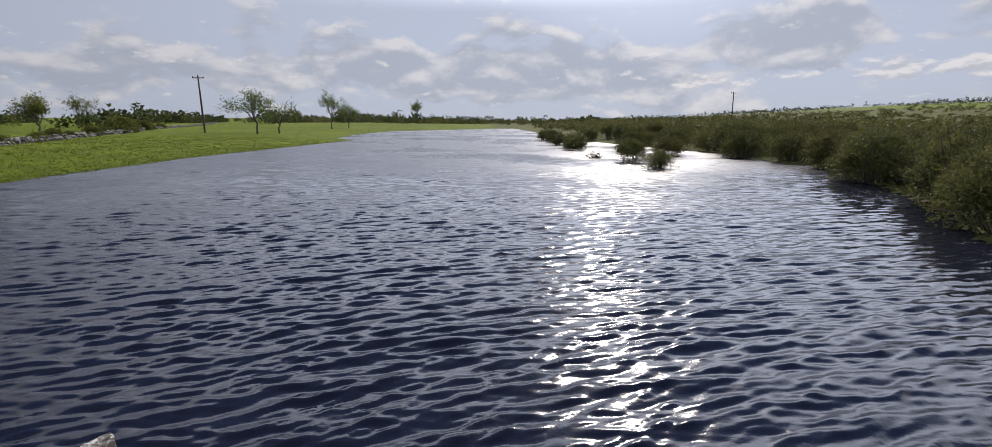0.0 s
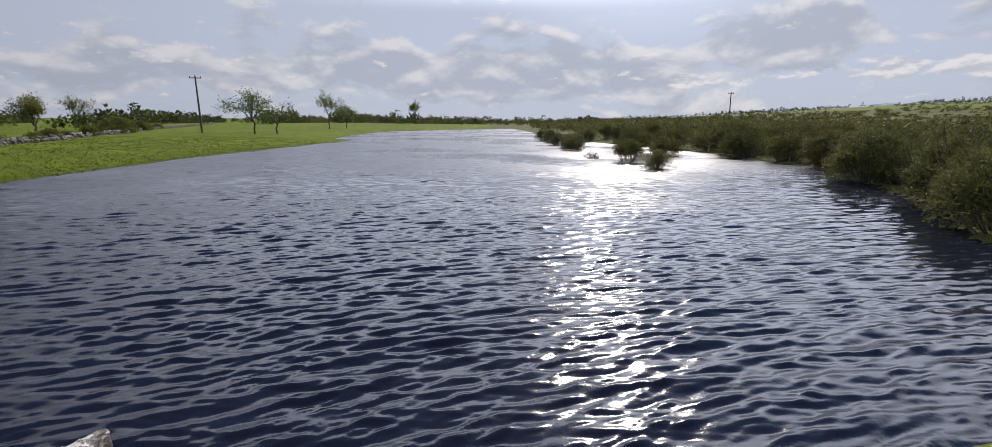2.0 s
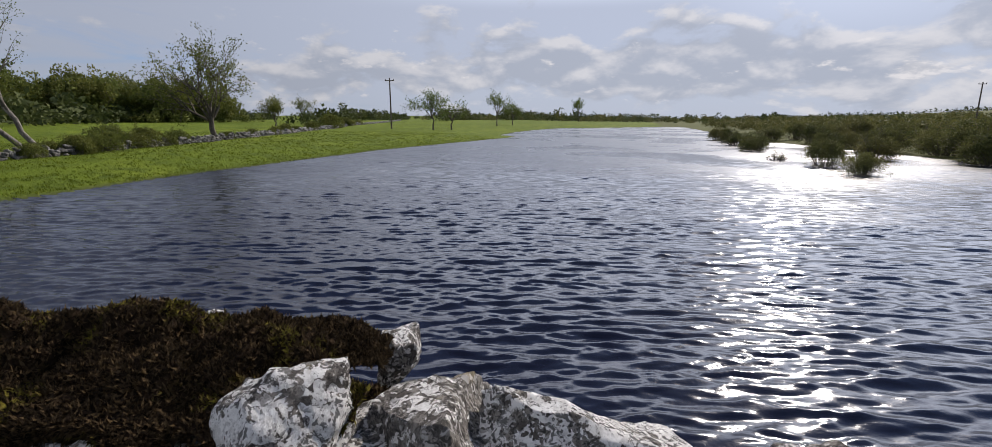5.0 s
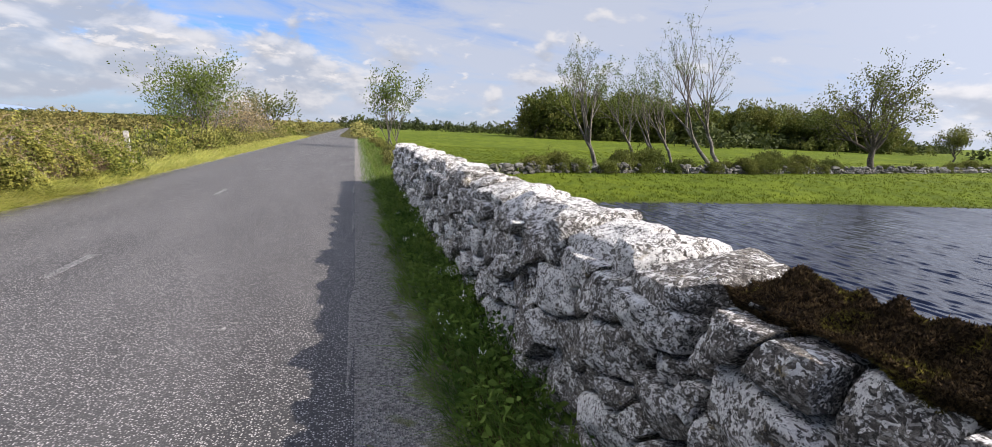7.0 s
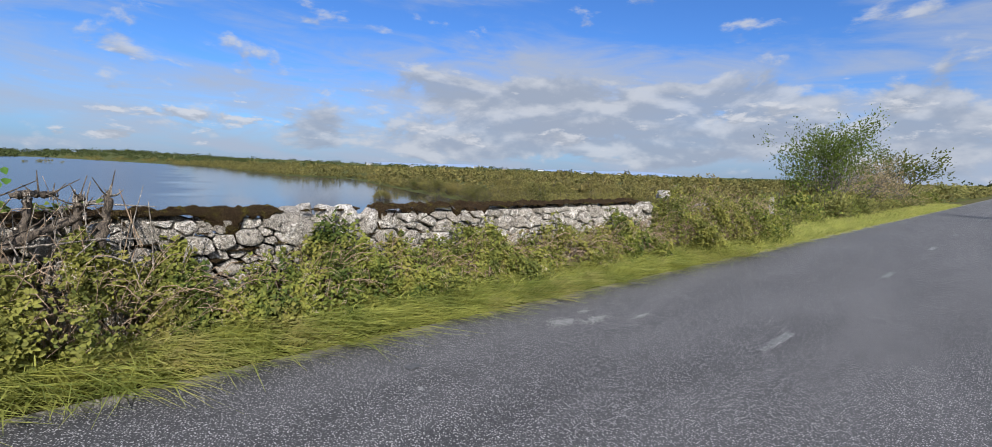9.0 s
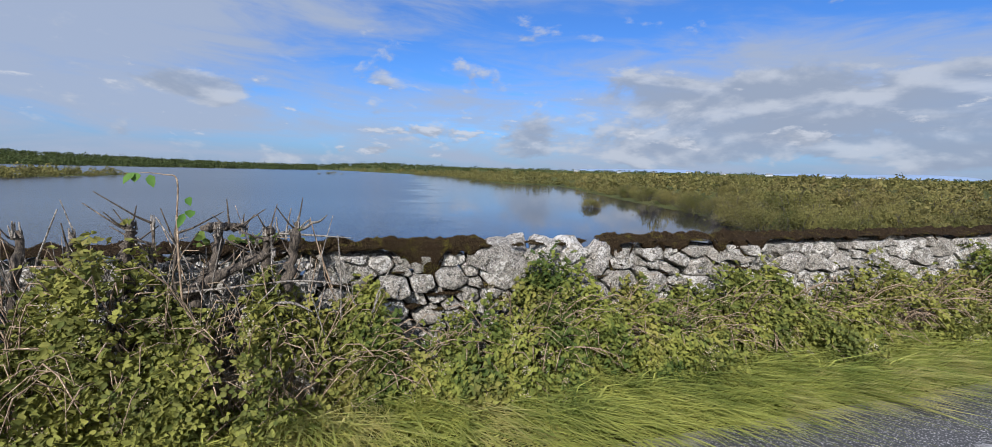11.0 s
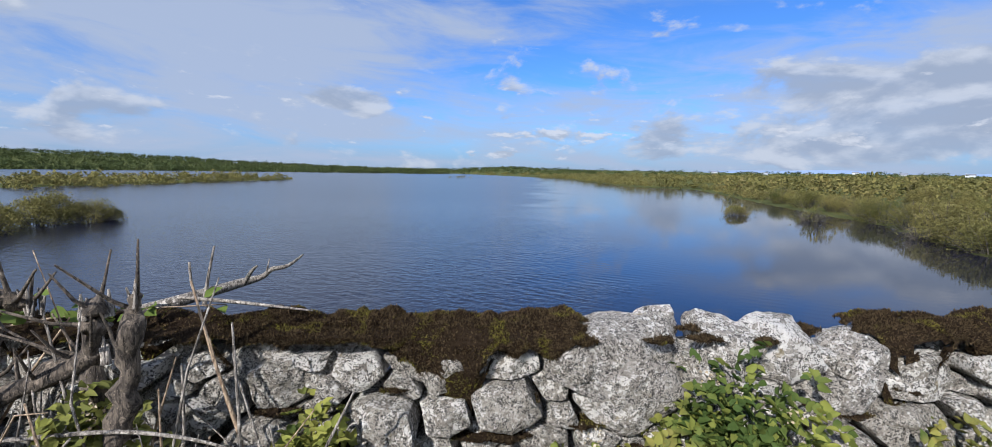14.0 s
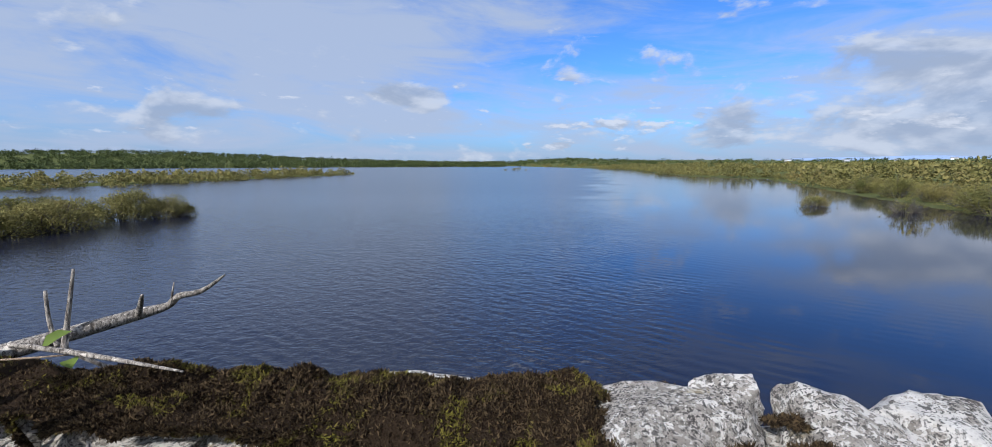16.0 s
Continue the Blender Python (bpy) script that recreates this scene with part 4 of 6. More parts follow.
def build_tree(name, label, category, seed, height, r, fork, kids, spread, leaf, per, leaf_size, bark, group="", lean=(0, 0), deepest=3, lift=0.06, wander=0.13, stems=1, reach=0.22):
    """A tree with trunk and limbs as one part and its leaves as another; base at the origin."""
    rng, rs = random.Random(seed), np.random.RandomState(seed)
    tree = tagged(new(name), label, category, group)
    tubes, tips = Tubes(), []
    for s in range(stems):
        ang = rng.uniform(0, 6.28)
        out = 0.0 if stems == 1 else rng.uniform(0.12, 0.4)
        way = Vector((lean[0] + out * math.cos(ang), lean[1] + out * math.sin(ang), 1))
        at = Vector((0.25 * math.cos(ang), 0.25 * math.sin(ang), -0.1)) if stems > 1 else Vector((0, 0, -0.1))
        tall = fork * rng.uniform(0.8, 1.15)
        pts = [at + way * (tall * i / 4) + Vector((rng.gauss(0, 0.04), rng.gauss(0, 0.04), 0)) * i for i in range(5)]
        tubes.add(pts, [r * k for k in (1.35, 1.0, 0.92, 0.86, 0.8)], 8)
        for k in range(kids[0]):
            a = 6.28 * k / kids[0] + rng.uniform(-0.5, 0.5)
            tilt = spread * rng.uniform(0.35, 1.0)
            start = pts[-1] if k < 2 else pts[3].lerp(pts[4], rng.random())
            limb(tubes, tips, rng, start, Vector((math.cos(a) * math.sin(tilt) + lean[0], math.sin(a) * math.sin(tilt) + lean[1], math.cos(tilt))), (height - fork) * rng.uniform(0.42, 0.58), r * 0.62, 1, deepest, kids, spread, lift, wander)
    mesh_part("trunk", tubes.mesh("trunk"), bark, tree)
    if per:
        v, q = leaves_at(tips, per, reach, leaf_size[0], leaf_size[1], rs)
        mesh_part("crown", fast_mesh("crown", v, q), leaf, tree, smooth=False)
    return tree


def dome_points(rs, n, radius, height, lumps=5, inner=0.55):
    """Points filling the outer shell of an uneven dome."""
    d = unit(rs.normal(size=(n, 3)))
    d[:, 2] = np.abs(d[:, 2]) ** 0.8
    d = unit(d)
    bumps = unit(np.abs(rs.normal(size=(lumps, 3))) * np.array([1, 1, 0.9]) * rs.choice([-1, 1], (lumps, 3)) * np.array([1, 1, 0]) + np.array([0, 0, 0.45]))
    size = 0.72 + 0.42 * np.max(np.clip(d @ bumps.T, 0, 1) ** 6 * rs.uniform(0.5, 1.0, lumps), axis=1)
    rad = size * (inner + (1 - inner) * rs.uniform(0, 1, n) ** 0.55)
    return d * rad[:, None] * np.array([radius, radius, height]), d


def heap_points(rs, n, radius, height, heaps):
    """Points on a bush made of many small leafy heaps, with the outward direction at each."""
    c, _ = dome_points(rs, heaps, radius * 0.80, height * 0.76, 4, 0.55)
    size = rs.uniform(0.17, 0.40, heaps) * min(radius, height * 1.15)
    which = rs.randint(0, heaps, n)
    d = unit(rs.normal(size=(n, 3)) + np.array([0, 0, 0.75]))
    r = size[which, None] * (0.62 + 0.5 * rs.uniform(0, 1, (n, 1)))
    p = c[which] + d * r
    p[:, 2] = np.maximum(p[:, 2] + 0.1 * height, 0.04 + 0.1 * rs.uniform(0, 1, n))
    return p, d


def build_bush(name, label, seed, radius, height, count, leaf_size, leaf, group, twigs=34, category="bush", heaps=24):
    """A many-stemmed bush: stems from its foot, and leaves in many uneven heaps."""
    rng, rs = random.Random(seed), np.random.RandomState(seed)
    bush = tagged(new(name), label, category, group)
    p, d = heap_points(rs, count, radius, height, heaps)
    way = np.cross(d, rs.normal(size=p.shape)) + d * 0.5 + np.array([0, 0, 0.25])
    v, q = leaf_arrays(p, way, leaf_size[0], leaf_size[1], rs, 0.2, d)
    # sprays that stick out of the outline
    k = max(6, count // 9)
    tip, out = dome_points(rs, k // 6, radius * 1.1, height * 1.1, 6, 0.9)
    tip, out = np.repeat(tip, 6, 0), np.repeat(out, 6, 0)
    tip = tip + out * rs.uniform(-0.22, 0.1, (len(tip), 1)) * radius * 0.6 + rs.normal(size=tip.shape) * 0.04 * radius
    tip[:, 2] = np.maximum(tip[:, 2], 0.1)
    v2, q2 = leaf_arrays(tip, out + rs.normal(size=tip.shape) * 0.6 + np.array([0, 0, 0.4]), leaf_size[0], leaf_size[1], rs)
    v, q = np.concatenate([v, v2]), np.concatenate([q, q2 + len(v)])
    tubes = Tubes()
    for _ in range(twigs):
        a, reach = rng.uniform(0, 6.28), rng.uniform(0.3, 1.08)
        top = Vector((math.cos(a) * radius * reach, math.sin(a) * radius * reach, height * rng.uniform(0.55, 1.05) * math.sqrt(max(0.08, 1.1 - reach * reach))))
        foot = Vector((math.cos(a) * 0.25 * radius * reach, math.sin(a) * 0.25 * radius * reach, -0.3))
        mid = foot.lerp(top, 0.55) + Vector((rng.gauss(0, 0.1), rng.gauss(0, 0.1), 0.14 * height))
        tubes.add([foot, mid, top], [0.03, 0.018, 0.006], 3)
    mesh_part("branchwork", tubes.mesh("branchwork"), BARK_DARK, bush)
    mesh_part("foliage", fast_mesh("foliage", v, q), leaf, bush, smooth=False)
    return bush


def clump_field(name, label, category, spots, leaf, rs, per=26, shape=1.0):
    """Countless far bushes as one mesh: spots of x, y, z, radius, height, each a few leafy heaps."""
    vs, qs, base = [], [], 0
    for x, y, z, radius, height in spots:
        p, d = heap_points(rs, per, radius, height, 6)
        size = 0.30 * (radius * radius * height) ** (1 / 3) * shape
        v, q = leaf_arrays(p + np.array([x, y, z]), np.cross(d, rs.normal(size=p.shape)) + d * 0.4, size, size * 0.6, rs, 0.2, d)
        vs.append(v)
        qs.append(q + base)
        base += len(v)
    return tagged(mesh_part(name, fast_mesh(name, np.concatenate(vs), np.concatenate(qs)), leaf, smooth=False), label, category, kind="stuff")


def height_at(x, y):
    return float(ground_height(np.array([float(x)]), np.array([float(y)]))[0])

# ---- plants in their places ----
def set_out(kinds, rows, sink=0.0):
    """Copies of the kinds at rows of x, y, scale; the first row of each kind is taken by the original."""
    rng = random.Random(len(rows) * 7 + 3)
    used = set()
    for n, (x, y, k) in enumerate(rows):
        thing = kinds[n % len(kinds)]
        z = max(height_at(x, y), WATER_Z - 0.15) - sink
        m = Matrix.Translation((x, y, z)) @ Matrix.Rotation(rng.uniform(0, 6.28), 4, "Z") @ Matrix.Diagonal((k * rng.uniform(0.9, 1.12), k * rng.uniform(0.9, 1.12), k * rng.uniform(0.92, 1.08), 1))
        if thing.name in used:
            copy_thing(thing, m @ Matrix.Diagonal((1 / thing.scale[0], 1 / thing.scale[1], 1 / thing.scale[2], 1)))
        else:
            used.add(thing.name)
            thing.matrix_basis = m


# willows along the flooded bank of the river
river_bushes = [build_bush("willow_bush", "dark green willow bush standing in flood water", 20 + i, 1.95, 2.6, 6200, (0.15, 0.048), WILLOW, "willows by the river", 60, heaps=20) for i in range(4)]
spots = [(28.4, -19.2, 0.62), (33.2, -19.9, 0.78), (48, -21.9, 0.78), (52, -23.2, 0.8), (58, -24.0, 0.75), (42, -24.5, 0.7), (66, -26, 0.8), (73, -27, 0.85), (39, -26.5, 0.85), (47, -27.5, 0.9)]
rng_p = random.Random(5)
for x in (9.2, 11.8, 14.0, 16.6, 19.5, 22.6, 26.0, 29.5, 33.5, 37.5, 42, 47, 53, 60, 68):
    for back in (1.6, 5.2, 9.5):
        spots.append((x + rng_p.uniform(-0.9, 0.9) + back * 0.4, float(along(SCRUB_E, x)) - back - (0.9 if x < 18 else 0.0) + rng_p.uniform(-0.9, 0.9), rng_p.uniform(0.72, 1.22) * (0.86 if x < 12 else 1.05)))
set_out(river_bushes, spots)

# sallows by the lake
lake_bushes = [build_bush("sallow_bush", "olive green sallow bush at the edge of the lake", 40 + i, 1.85, 1.75, 5600, (0.13, 0.045), SALLOW, "sallows by the lake", 60, heaps=20) for i in range(4)]
spots = [(-40.6, 20.0, 0.6), (-23.3, -23.0, 0.95), (-25.5, -22.4, 1.0), (-27.6, -24, 1.05), (-30.2, -23.2, 1.1), (-31.6, -21.9, 0.85), (-32.6, -21.6, 0.5), (-21.5, -24.5, 1.1), (-24.5, -26, 1.1), (-20, -27, 1.1), (-28, -27, 1.0)]
spots += [(-35.2, 26.9, 0.95), (-22.8, 20.8, 0.8), (-24.8, 22.2, 0.95), (-27.6, 23.8, 1.0), (-31, 25.4, 1.0), (-39, 29, 1.0), (-44, 30.5, 0.9), (-49, 31.5, 1.0), (-56, 33.5, 1.05), (-19.6, 19.6, 0.9), (-16.8, 19.2, 0.95)]
for x in (-12, -15, -18, -21, -25, -29, -34, -40, -47):
    for back in (4.0, 8.0, 12.5):
        spots.append((x + rng_p.uniform(-1.2, 1.2), float(along(SHORE_W, x)) + back + rng_p.uniform(-1, 1), rng_p.choice((0.6, 0.8, 1.0, 1.25))))
set_out(lake_bushes, spots)
bare = build_bush("bare_bush", "bare twiggy bush half drowned in the lake", 71, 1.3, 1.1, 260, (0.14, 0.05), SALLOW, "", 90)
bare.matrix_basis = pose(-36.2, 22.8, WATER_Z - 0.1)
bare_small = copy_thing(bare, Matrix.Translation((37.2, -18.9, WATER_Z - 0.15)) @ Matrix.Scale(0.7, 4))
tagged(bare_small, "bare twiggy bush half drowned in the river")
copy_thing(bare, Matrix.Translation((-27.2, 22.0, WATER_Z - 0.1)) @ Matrix.Scale(0.8, 4))


# the scrub behind them, past counting
def scatter(rs, n, test, x0, x1, y0, y1, radius, height, grow=0.0, power=1.0):
    out = []
    while len(out) < n:
        u = rs.uniform(0, 1) ** power
        x, y = x0 + (x1 - x0) * u, rs.uniform(y0, y1)
        if test(x, y):
            k = 1 + grow * math.hypot(x, y)
            out.append((x, y, max(height_at(x, y), WATER_Z - 0.05), radius * k * rs.uniform(0.7, 1.3), height * rs.choice([0.35, 0.5, 0.65, 0.9, 1.3]) * rs.uniform(0.9, 1.1) * min(1 + 0.3 * (k - 1), 1.3)))
    return out


rs_far = np.random.RandomState(8)
spots = scatter(rs_far, 1500, lambda x, y: -130 < y - float(along(SCRUB_E, x)) < -9, 4, 230, -200, -20, 1.9, 2.3, 0.0012)
spots += scatter(rs_far, 420, lambda x, y: y < float(along(SCRUB_E, min(x, 229))) - 10 or x > 235, 150, 520, -420, 60, 3.2, 3.4, 0.0006)
spots += scatter(rs_far, 1000, lambda x, y: y < float(along(SCRUB_E, min(x, 229))) - 60 and 120 < math.hypot(x, y) < 640, 60, 620, -560, -60, 3.2, 3.0, 0.0006)
clump_field("river_scrub", "low olive scrub covering the flooded land", "scrub", spots, WILLOW, rs_far, 96, 0.75)
spots = scatter(rs_far, 1000, lambda x, y: y - float(along(SHORE_W, x)) > 11 and x < -8 and y > 0 and math.sin(x * 0.31 + 2 * math.sin(y * 0.13)) * math.sin(y * 0.29 + x * 0.07) > -0.45, -8, -260, 12, 230, 1.9, 2.0, 0.0025)
spots += scatter(rs_far, 520, lambda x, y: y - float(along(SHORE_W, x)) > 1.5, -60, -700, -10, 420, 2.6, 2.2, 0.0022)
spots += scatter(rs_far, 260, lambda x, y: 1 < y - float(along(SHORE_W, x)) < 9, -55, -330, 10, 80, 1.8, 1.9, 0.001)
spots += scatter(rs_far, 330, lambda x, y: abs(y + 74 + 0.1 * (x + 65)) < 11 + 0.05 * (x + 140), -58, -150, -110, -50, 1.7, 1.9, 0.0)
spots += [(-238, -8, WATER_Z - 0.05, 2.6, 1.6), (-242, -10, WATER_Z - 0.05, 1.6, 1.2), (-236, -14, WATER_Z - 0.05, 1.4, 1.0), (-236, -4, WATER_Z - 0.05, 1.2, 1.0)]
spots += [(-150 + rs_far.uniform(-5, 5), 38 + rs_far.uniform(-3, 3), WATER_Z - 0.05, 1.7, 1.7) for _ in range(6)]
spots += scatter(rs_far, 60, lambda x, y: 3 < y - float(along(SHORE_W, x)) < 40, -16, -75, 16, 80, 2.2, 2.6, 0.0)
near_spots = [p for p in spots if math.hypot(p[0], p[1]) < 78]
clump_field("lake_scrub", "olive scrub along the near shore of the lake", "scrub", near_spots, SALLOW, rs_far, 260, 0.46)
clump_field("lake_scrub", "yellowish green scrub in the shallows of the lake", "scrub", [p for p in spots if math.hypot(p[0], p[1]) >= 78], SALLOW, rs_far, 80, 0.8)

# wooded rise beyond the lake, hedges and copses on the skyline
spots = []
for _ in range(2300):
    a, r = -2.0 - 1.08 * rs_far.uniform() ** 0.9, rs_far.uniform(590, 1060)
    x, y = r * math.cos(a), r * math.sin(a)
    spots.append((x, y, height_at(x, y) - 0.5, rs_far.uniform(5, 9), rs_far.uniform(4.5, 8.5)))
spots += scatter(rs_far, 320, lambda x, y: math.hypot(x, y) > 620 and y > -60, -600, -1500, -60, 1100, 6.0, 5.0, 0.0004)
for _ in range(320):
    a, r = rs_far.uniform(2.9, 3.24), rs_far.uniform(760, 1050)
    x, y = r * math.cos(a), r * math.sin(a)
    spots.append((x, y, height_at(x, y) - 0.5, rs_far.uniform(4, 8), rs_far.uniform(3.0, 6.5)))
for _ in range(420):
    a, r = rs_far.uniform(1.72, 3.2), rs_far.uniform(420, 1050)
    x, y = r * math.cos(a), r * math.sin(a)
    if y > float(along(SHORE_W, x)) + 40:
        spots.append((x, y, height_at(x, y) - 0.3, rs_far.uniform(3, 7), rs_far.choice([2.2, 2.8, 3.4, 4.2, 5.6])))
clump_field("far_wood", "green woods on the low rise beyond the lake", "woodland", spots, FAR_LEAF, rs_far, 40)
spots = []
for x0, y0, x1, y1, n, h in ((60, 75, 330, 190, 75, 4.2), (120, 60, 420, 120, 75, 4.0), (190, 40, 560, 60, 80, 4.5), (240, 20, 700, -20, 90, 5.0), (250, -5, 420, -90, 60, 4.6), (-3, 190, 90, 205, 40, 4.0), (10, 270, 260, 330, 70, 5.0), (300, -130, 900, -420, 90, 5.0), (-20, 330, 60, 480, 60, 6.0), (420, 200, 420, -300, 80, 5.0), (30, 420, 420, 470, 70, 6.0), (160, 110, 330, 300, 60, 4.0)):
    n = int(2.2 * n)
    for i in range(n):
        k = (i + rs_far.uniform(0, 1)) / n
        x, y = x0 + (x1 - x0) * k + rs_far.normal() * 2, y0 + (y1 - y0) * k + rs_far.normal() * 2
        spots.append((x, y, height_at(x, y) - 0.2, rs_far.uniform(2.2, 4.2), h * rs_far.choice([0.7, 0.8, 0.9, 1.0, 1.3, 1.7])))
for _ in range(200):
    a, r = rs_far.uniform(-0.95, 0.05), rs_far.uniform(260, 480)
    x, y = r * math.cos(a), r * math.sin(a)
    spots.append((x, y, height_at(x, y) - 0.3, rs_far.uniform(3, 6), rs_far.choice([2.0, 2.8, 3.6, 4.8])))
for r0, a0, a1, n, h in ((520, -0.3, -0.95, 60, 3.0), (640, -0.35, -1.05, 70, 3.0), (760, -0.3, -1.1, 160, 3.4), (880, -0.28, -1.15, 330, 4.6), (960, -0.5, -1.1, 160, 6.0)):
    for i in range(n):
        a, r = a0 + (a1 - a0) * (i + rs_far.uniform(0, 1)) / n, r0 + rs_far.normal() * 5
        if math.sin(a * 23 + r0) > -0.55:
            x, y = r * math.cos(a), r * math.sin(a)
            spots.append((x, y, height_at(x, y) - 0.3, rs_far.uniform(2.5, 4.5), h * rs_far.choice([0.6, 0.8, 1.0, 1.3, 1.9])))
clump_field("far_hedges", "dark hedgerows between distant fields", "hedge", spots, FAR_LEAF, rs_far, 44)

# the wood behind the pasture
wood_trees = [build_tree("woodland_tree", "dark leafy tree at the edge of the wood", "tree", 90 + i, 11.5 + i * 0.8, 0.17, 1.8, (5, 5, 4, 2), 1.0, WOOD_LEAF, 11, (0.72, 0.42), BARK_DARK, "wood behind the pasture", deepest=3, reach=0.55) for i in range(3)]
spots = []
for i in range(105):
    k = rng_p.random()
    depth = rng_p.choice((0, 0, 3, 7, 12, 18, 24))
    spots.append((43 + 85 * k + depth * 0.4 + rng_p.uniform(-2, 2), 106 - 24 * k + 9 * math.sin(k * 3.1) + depth + rng_p.uniform(-2, 2), rng_p.uniform(0.72, 1.02) * (1.0 - 0.12 * k)))
set_out(wood_trees, spots)
spots = [(41 + 89 * k + rs_far.normal() * 1.5, 103 - 24 * k + 9 * math.sin(k * 3.1) + rs_far.normal() * 1.5, 0.3, 2.2, rs_far.uniform(2.0, 4.2)) for k in np.linspace(0, 1, 90)]
spots += [(44 + 85 * k + rs_far.normal() * 3, 108 - 24 * k + 9 * math.sin(k * 3.1) + rs_far.uniform(2, 22), 0.3, rs_far.uniform(3, 4.5), rs_far.uniform(5.0, 8.0) * (1 - 0.15 * k)) for k in rs_far.uniform(0, 1, 130)]
clump_field("wood_undergrowth", "dark undergrowth along the foot of the wood", "undergrowth", spots, WOOD_LEAF, rs_far, 130, 0.8)

# trees along the field wall
ASHES = ((15.64, 25.4, 8.0, (-0.16, 0.10), 2, 8), (18.4, 25.8, 7.4, (-0.26, 0.16), 1, 8), (21.4, 26.1, 7.6, (-0.34, 0.14), 2, 7), (25.96, 26.8, 11.5, (-0.38, 0.24), 2, 8))
for n, (x, y, tall, lean, stems, per) in enumerate(ASHES):
    t = build_tree("ash_tree", "thin pale-barked ash tree with few leaves", "tree", 120 + n, tall, 0.05 + 0.008 * tall, tall * 0.26, (3, 5, 5, 4), 0.6, ASH_LEAF, per, (0.11, 0.055), BARK_PALE, "thin ash trees by the field wall", lean, 3, 0.09, 0.10, stems, 0.10)
    t.matrix_basis = pose(x, y, height_at(x, y))
oak = build_tree("oak_tree", "lone round-crowned tree beside the field wall", "tree", 131, 9.8, 0.25, 2.2, (7, 6, 5, 3), 1.0, WOOD_LEAF, 12, (0.20, 0.11), BARK_DARK, "", (-0.10, 0.12), 3, 0.03, 0.17, 1, 0.24)
oak.matrix_basis = pose(43.5, 28.4, height_at(43.5, 28.4))
for n, (x, y, tall, per, label) in enumerate(((90, 18.5, 7.4, 7, "leafy tree in the far pasture"), (95, 16.0, 6.4, 1, "almost bare tree in the far pasture"), (141, 11.5, 8.6, 9, "leafy tree in the far pasture"), (156, 8, 6.0, 7, "small leafy tree in the far pasture"), (229, -18, 10.5, 12, "dense leafy tree beyond the river"), (96, 53, 5.4, 14, "bushy tree at the end of the hedge"), (150, 75, 6.5, 9, "bushy tree at the end of the hedge"))):
    t = build_tree("field_tree", label, "tree", 140 + n, tall * 1.12, 0.15, tall * (0.4 if n < 5 else 0.2), (5, 5, 4, 3), 0.72, ASH_LEAF if n < 5 else WOOD_LEAF, per + 2, (0.3, 0.16), BARK_DARK, "", (-0.03, 0.0), 3, 0.04, 0.14, 1, 0.34)
    t.matrix_basis = pose(x, y, height_at(x, y))

# trees and hedge beside the road
road_tree = build_tree("roadside_tree", "slender young ash tree beside the road", "tree", 161, 6.3, 0.055, 1.2, (4, 4, 4, 3), 0.5, ASH_LEAF, 6, (0.18, 0.085), BARK_PALE, "", (-0.03, 0.0), 3, 0.09, 0.13, 3, 0.2)
road_tree.matrix_basis = pose(3.55, 35.0, height_at(3.55, 35.0))
shrub = build_tree("hedge_tree", "tall leafy hedge tree with pale stems", "tree", 163, 6.3, 0.08, 1.0, (4, 4, 4, 3), 0.6, ASH_LEAF, 10, (0.16, 0.08), BARK_PALE, "", (0, 0), 3, 0.08, 0.15, 6, 0.25)
shrub.matrix_basis = pose(-9.0, 33.5, height_at(-9.0, 33.5))
bare_tree = build_tree("bare_hedge_tree", "bare grey-brown hawthorn with tangled twigs", "tree", 165, 5.2, 0.08, 0.8, (5, 5, 4, 4), 1.0, STRAW, 4, (0.14, 0.06), BARK_PALE, "bare hawthorns by the road", (0, 0), 3, 0.03, 0.2, 5, 0.15)
bare_tree.matrix_basis = pose(-9.6, 42.0, height_at(-9.6, 42))
copy_thing(bare_tree, Matrix.Translation((-9.0, 48.5, height_at(-9, 48.5))) @ Matrix.Rotation(1.9, 4, "Z") @ Matrix.Scale(0.95, 4))
copy_thing(bare_tree, Matrix.Translation((-10.2, 38.0, height_at(-10.2, 38))) @ Matrix.Rotation(4.1, 4, "Z") @ Matrix.Scale(0.62, 4))
dark_tree = build_tree("hedge_oak", "dark green tree above the roadside hedge", "tree", 167, 7.2, 0.16, 1.6, (5, 5, 3, 3), 0.95, WOOD_LEAF, 12, (0.3, 0.15), BARK_DARK, "", (0, 0), 3, 0.04, 0.15, 1, 0.3)
dark_tree.matrix_basis = pose(-8.6, 58.0, height_at(-8.6, 58))
hedge_bushes = [build_bush("hedge_bush", "tangled roadside hedge of bramble and hawthorn", 180 + i, 1.3, 1.5, 3400, (0.13, 0.06), (HEDGE_LEAF, BRAMBLE_LEAF, HEDGE_LEAF)[i], "hedge along the road", 40) for i in range(3)]
spots = []
for i in range(26):
    y = 9.6 + i * 2.3
    spots.append((-6.75 - 0.02 * y + rng_p.uniform(-0.4, 0.3), y, rng_p.uniform(0.72, 0.95) * (1.0 if y < 24 else 1.25)))
    spots.append((-9.2 + rng_p.uniform(-0.8, 0.8), y + 1.0, rng_p.uniform(0.9, 1.2) * (1.0 if y < 22 else 1.5)))
for i in range(16):
    y = 12.6 + i * 3.0
    spots.append((2.6 + rng_p.uniform(-0.3, 0.5), y, rng_p.uniform(0.5, 0.72)))
set_out(hedge_bushes, spots, 0.15)
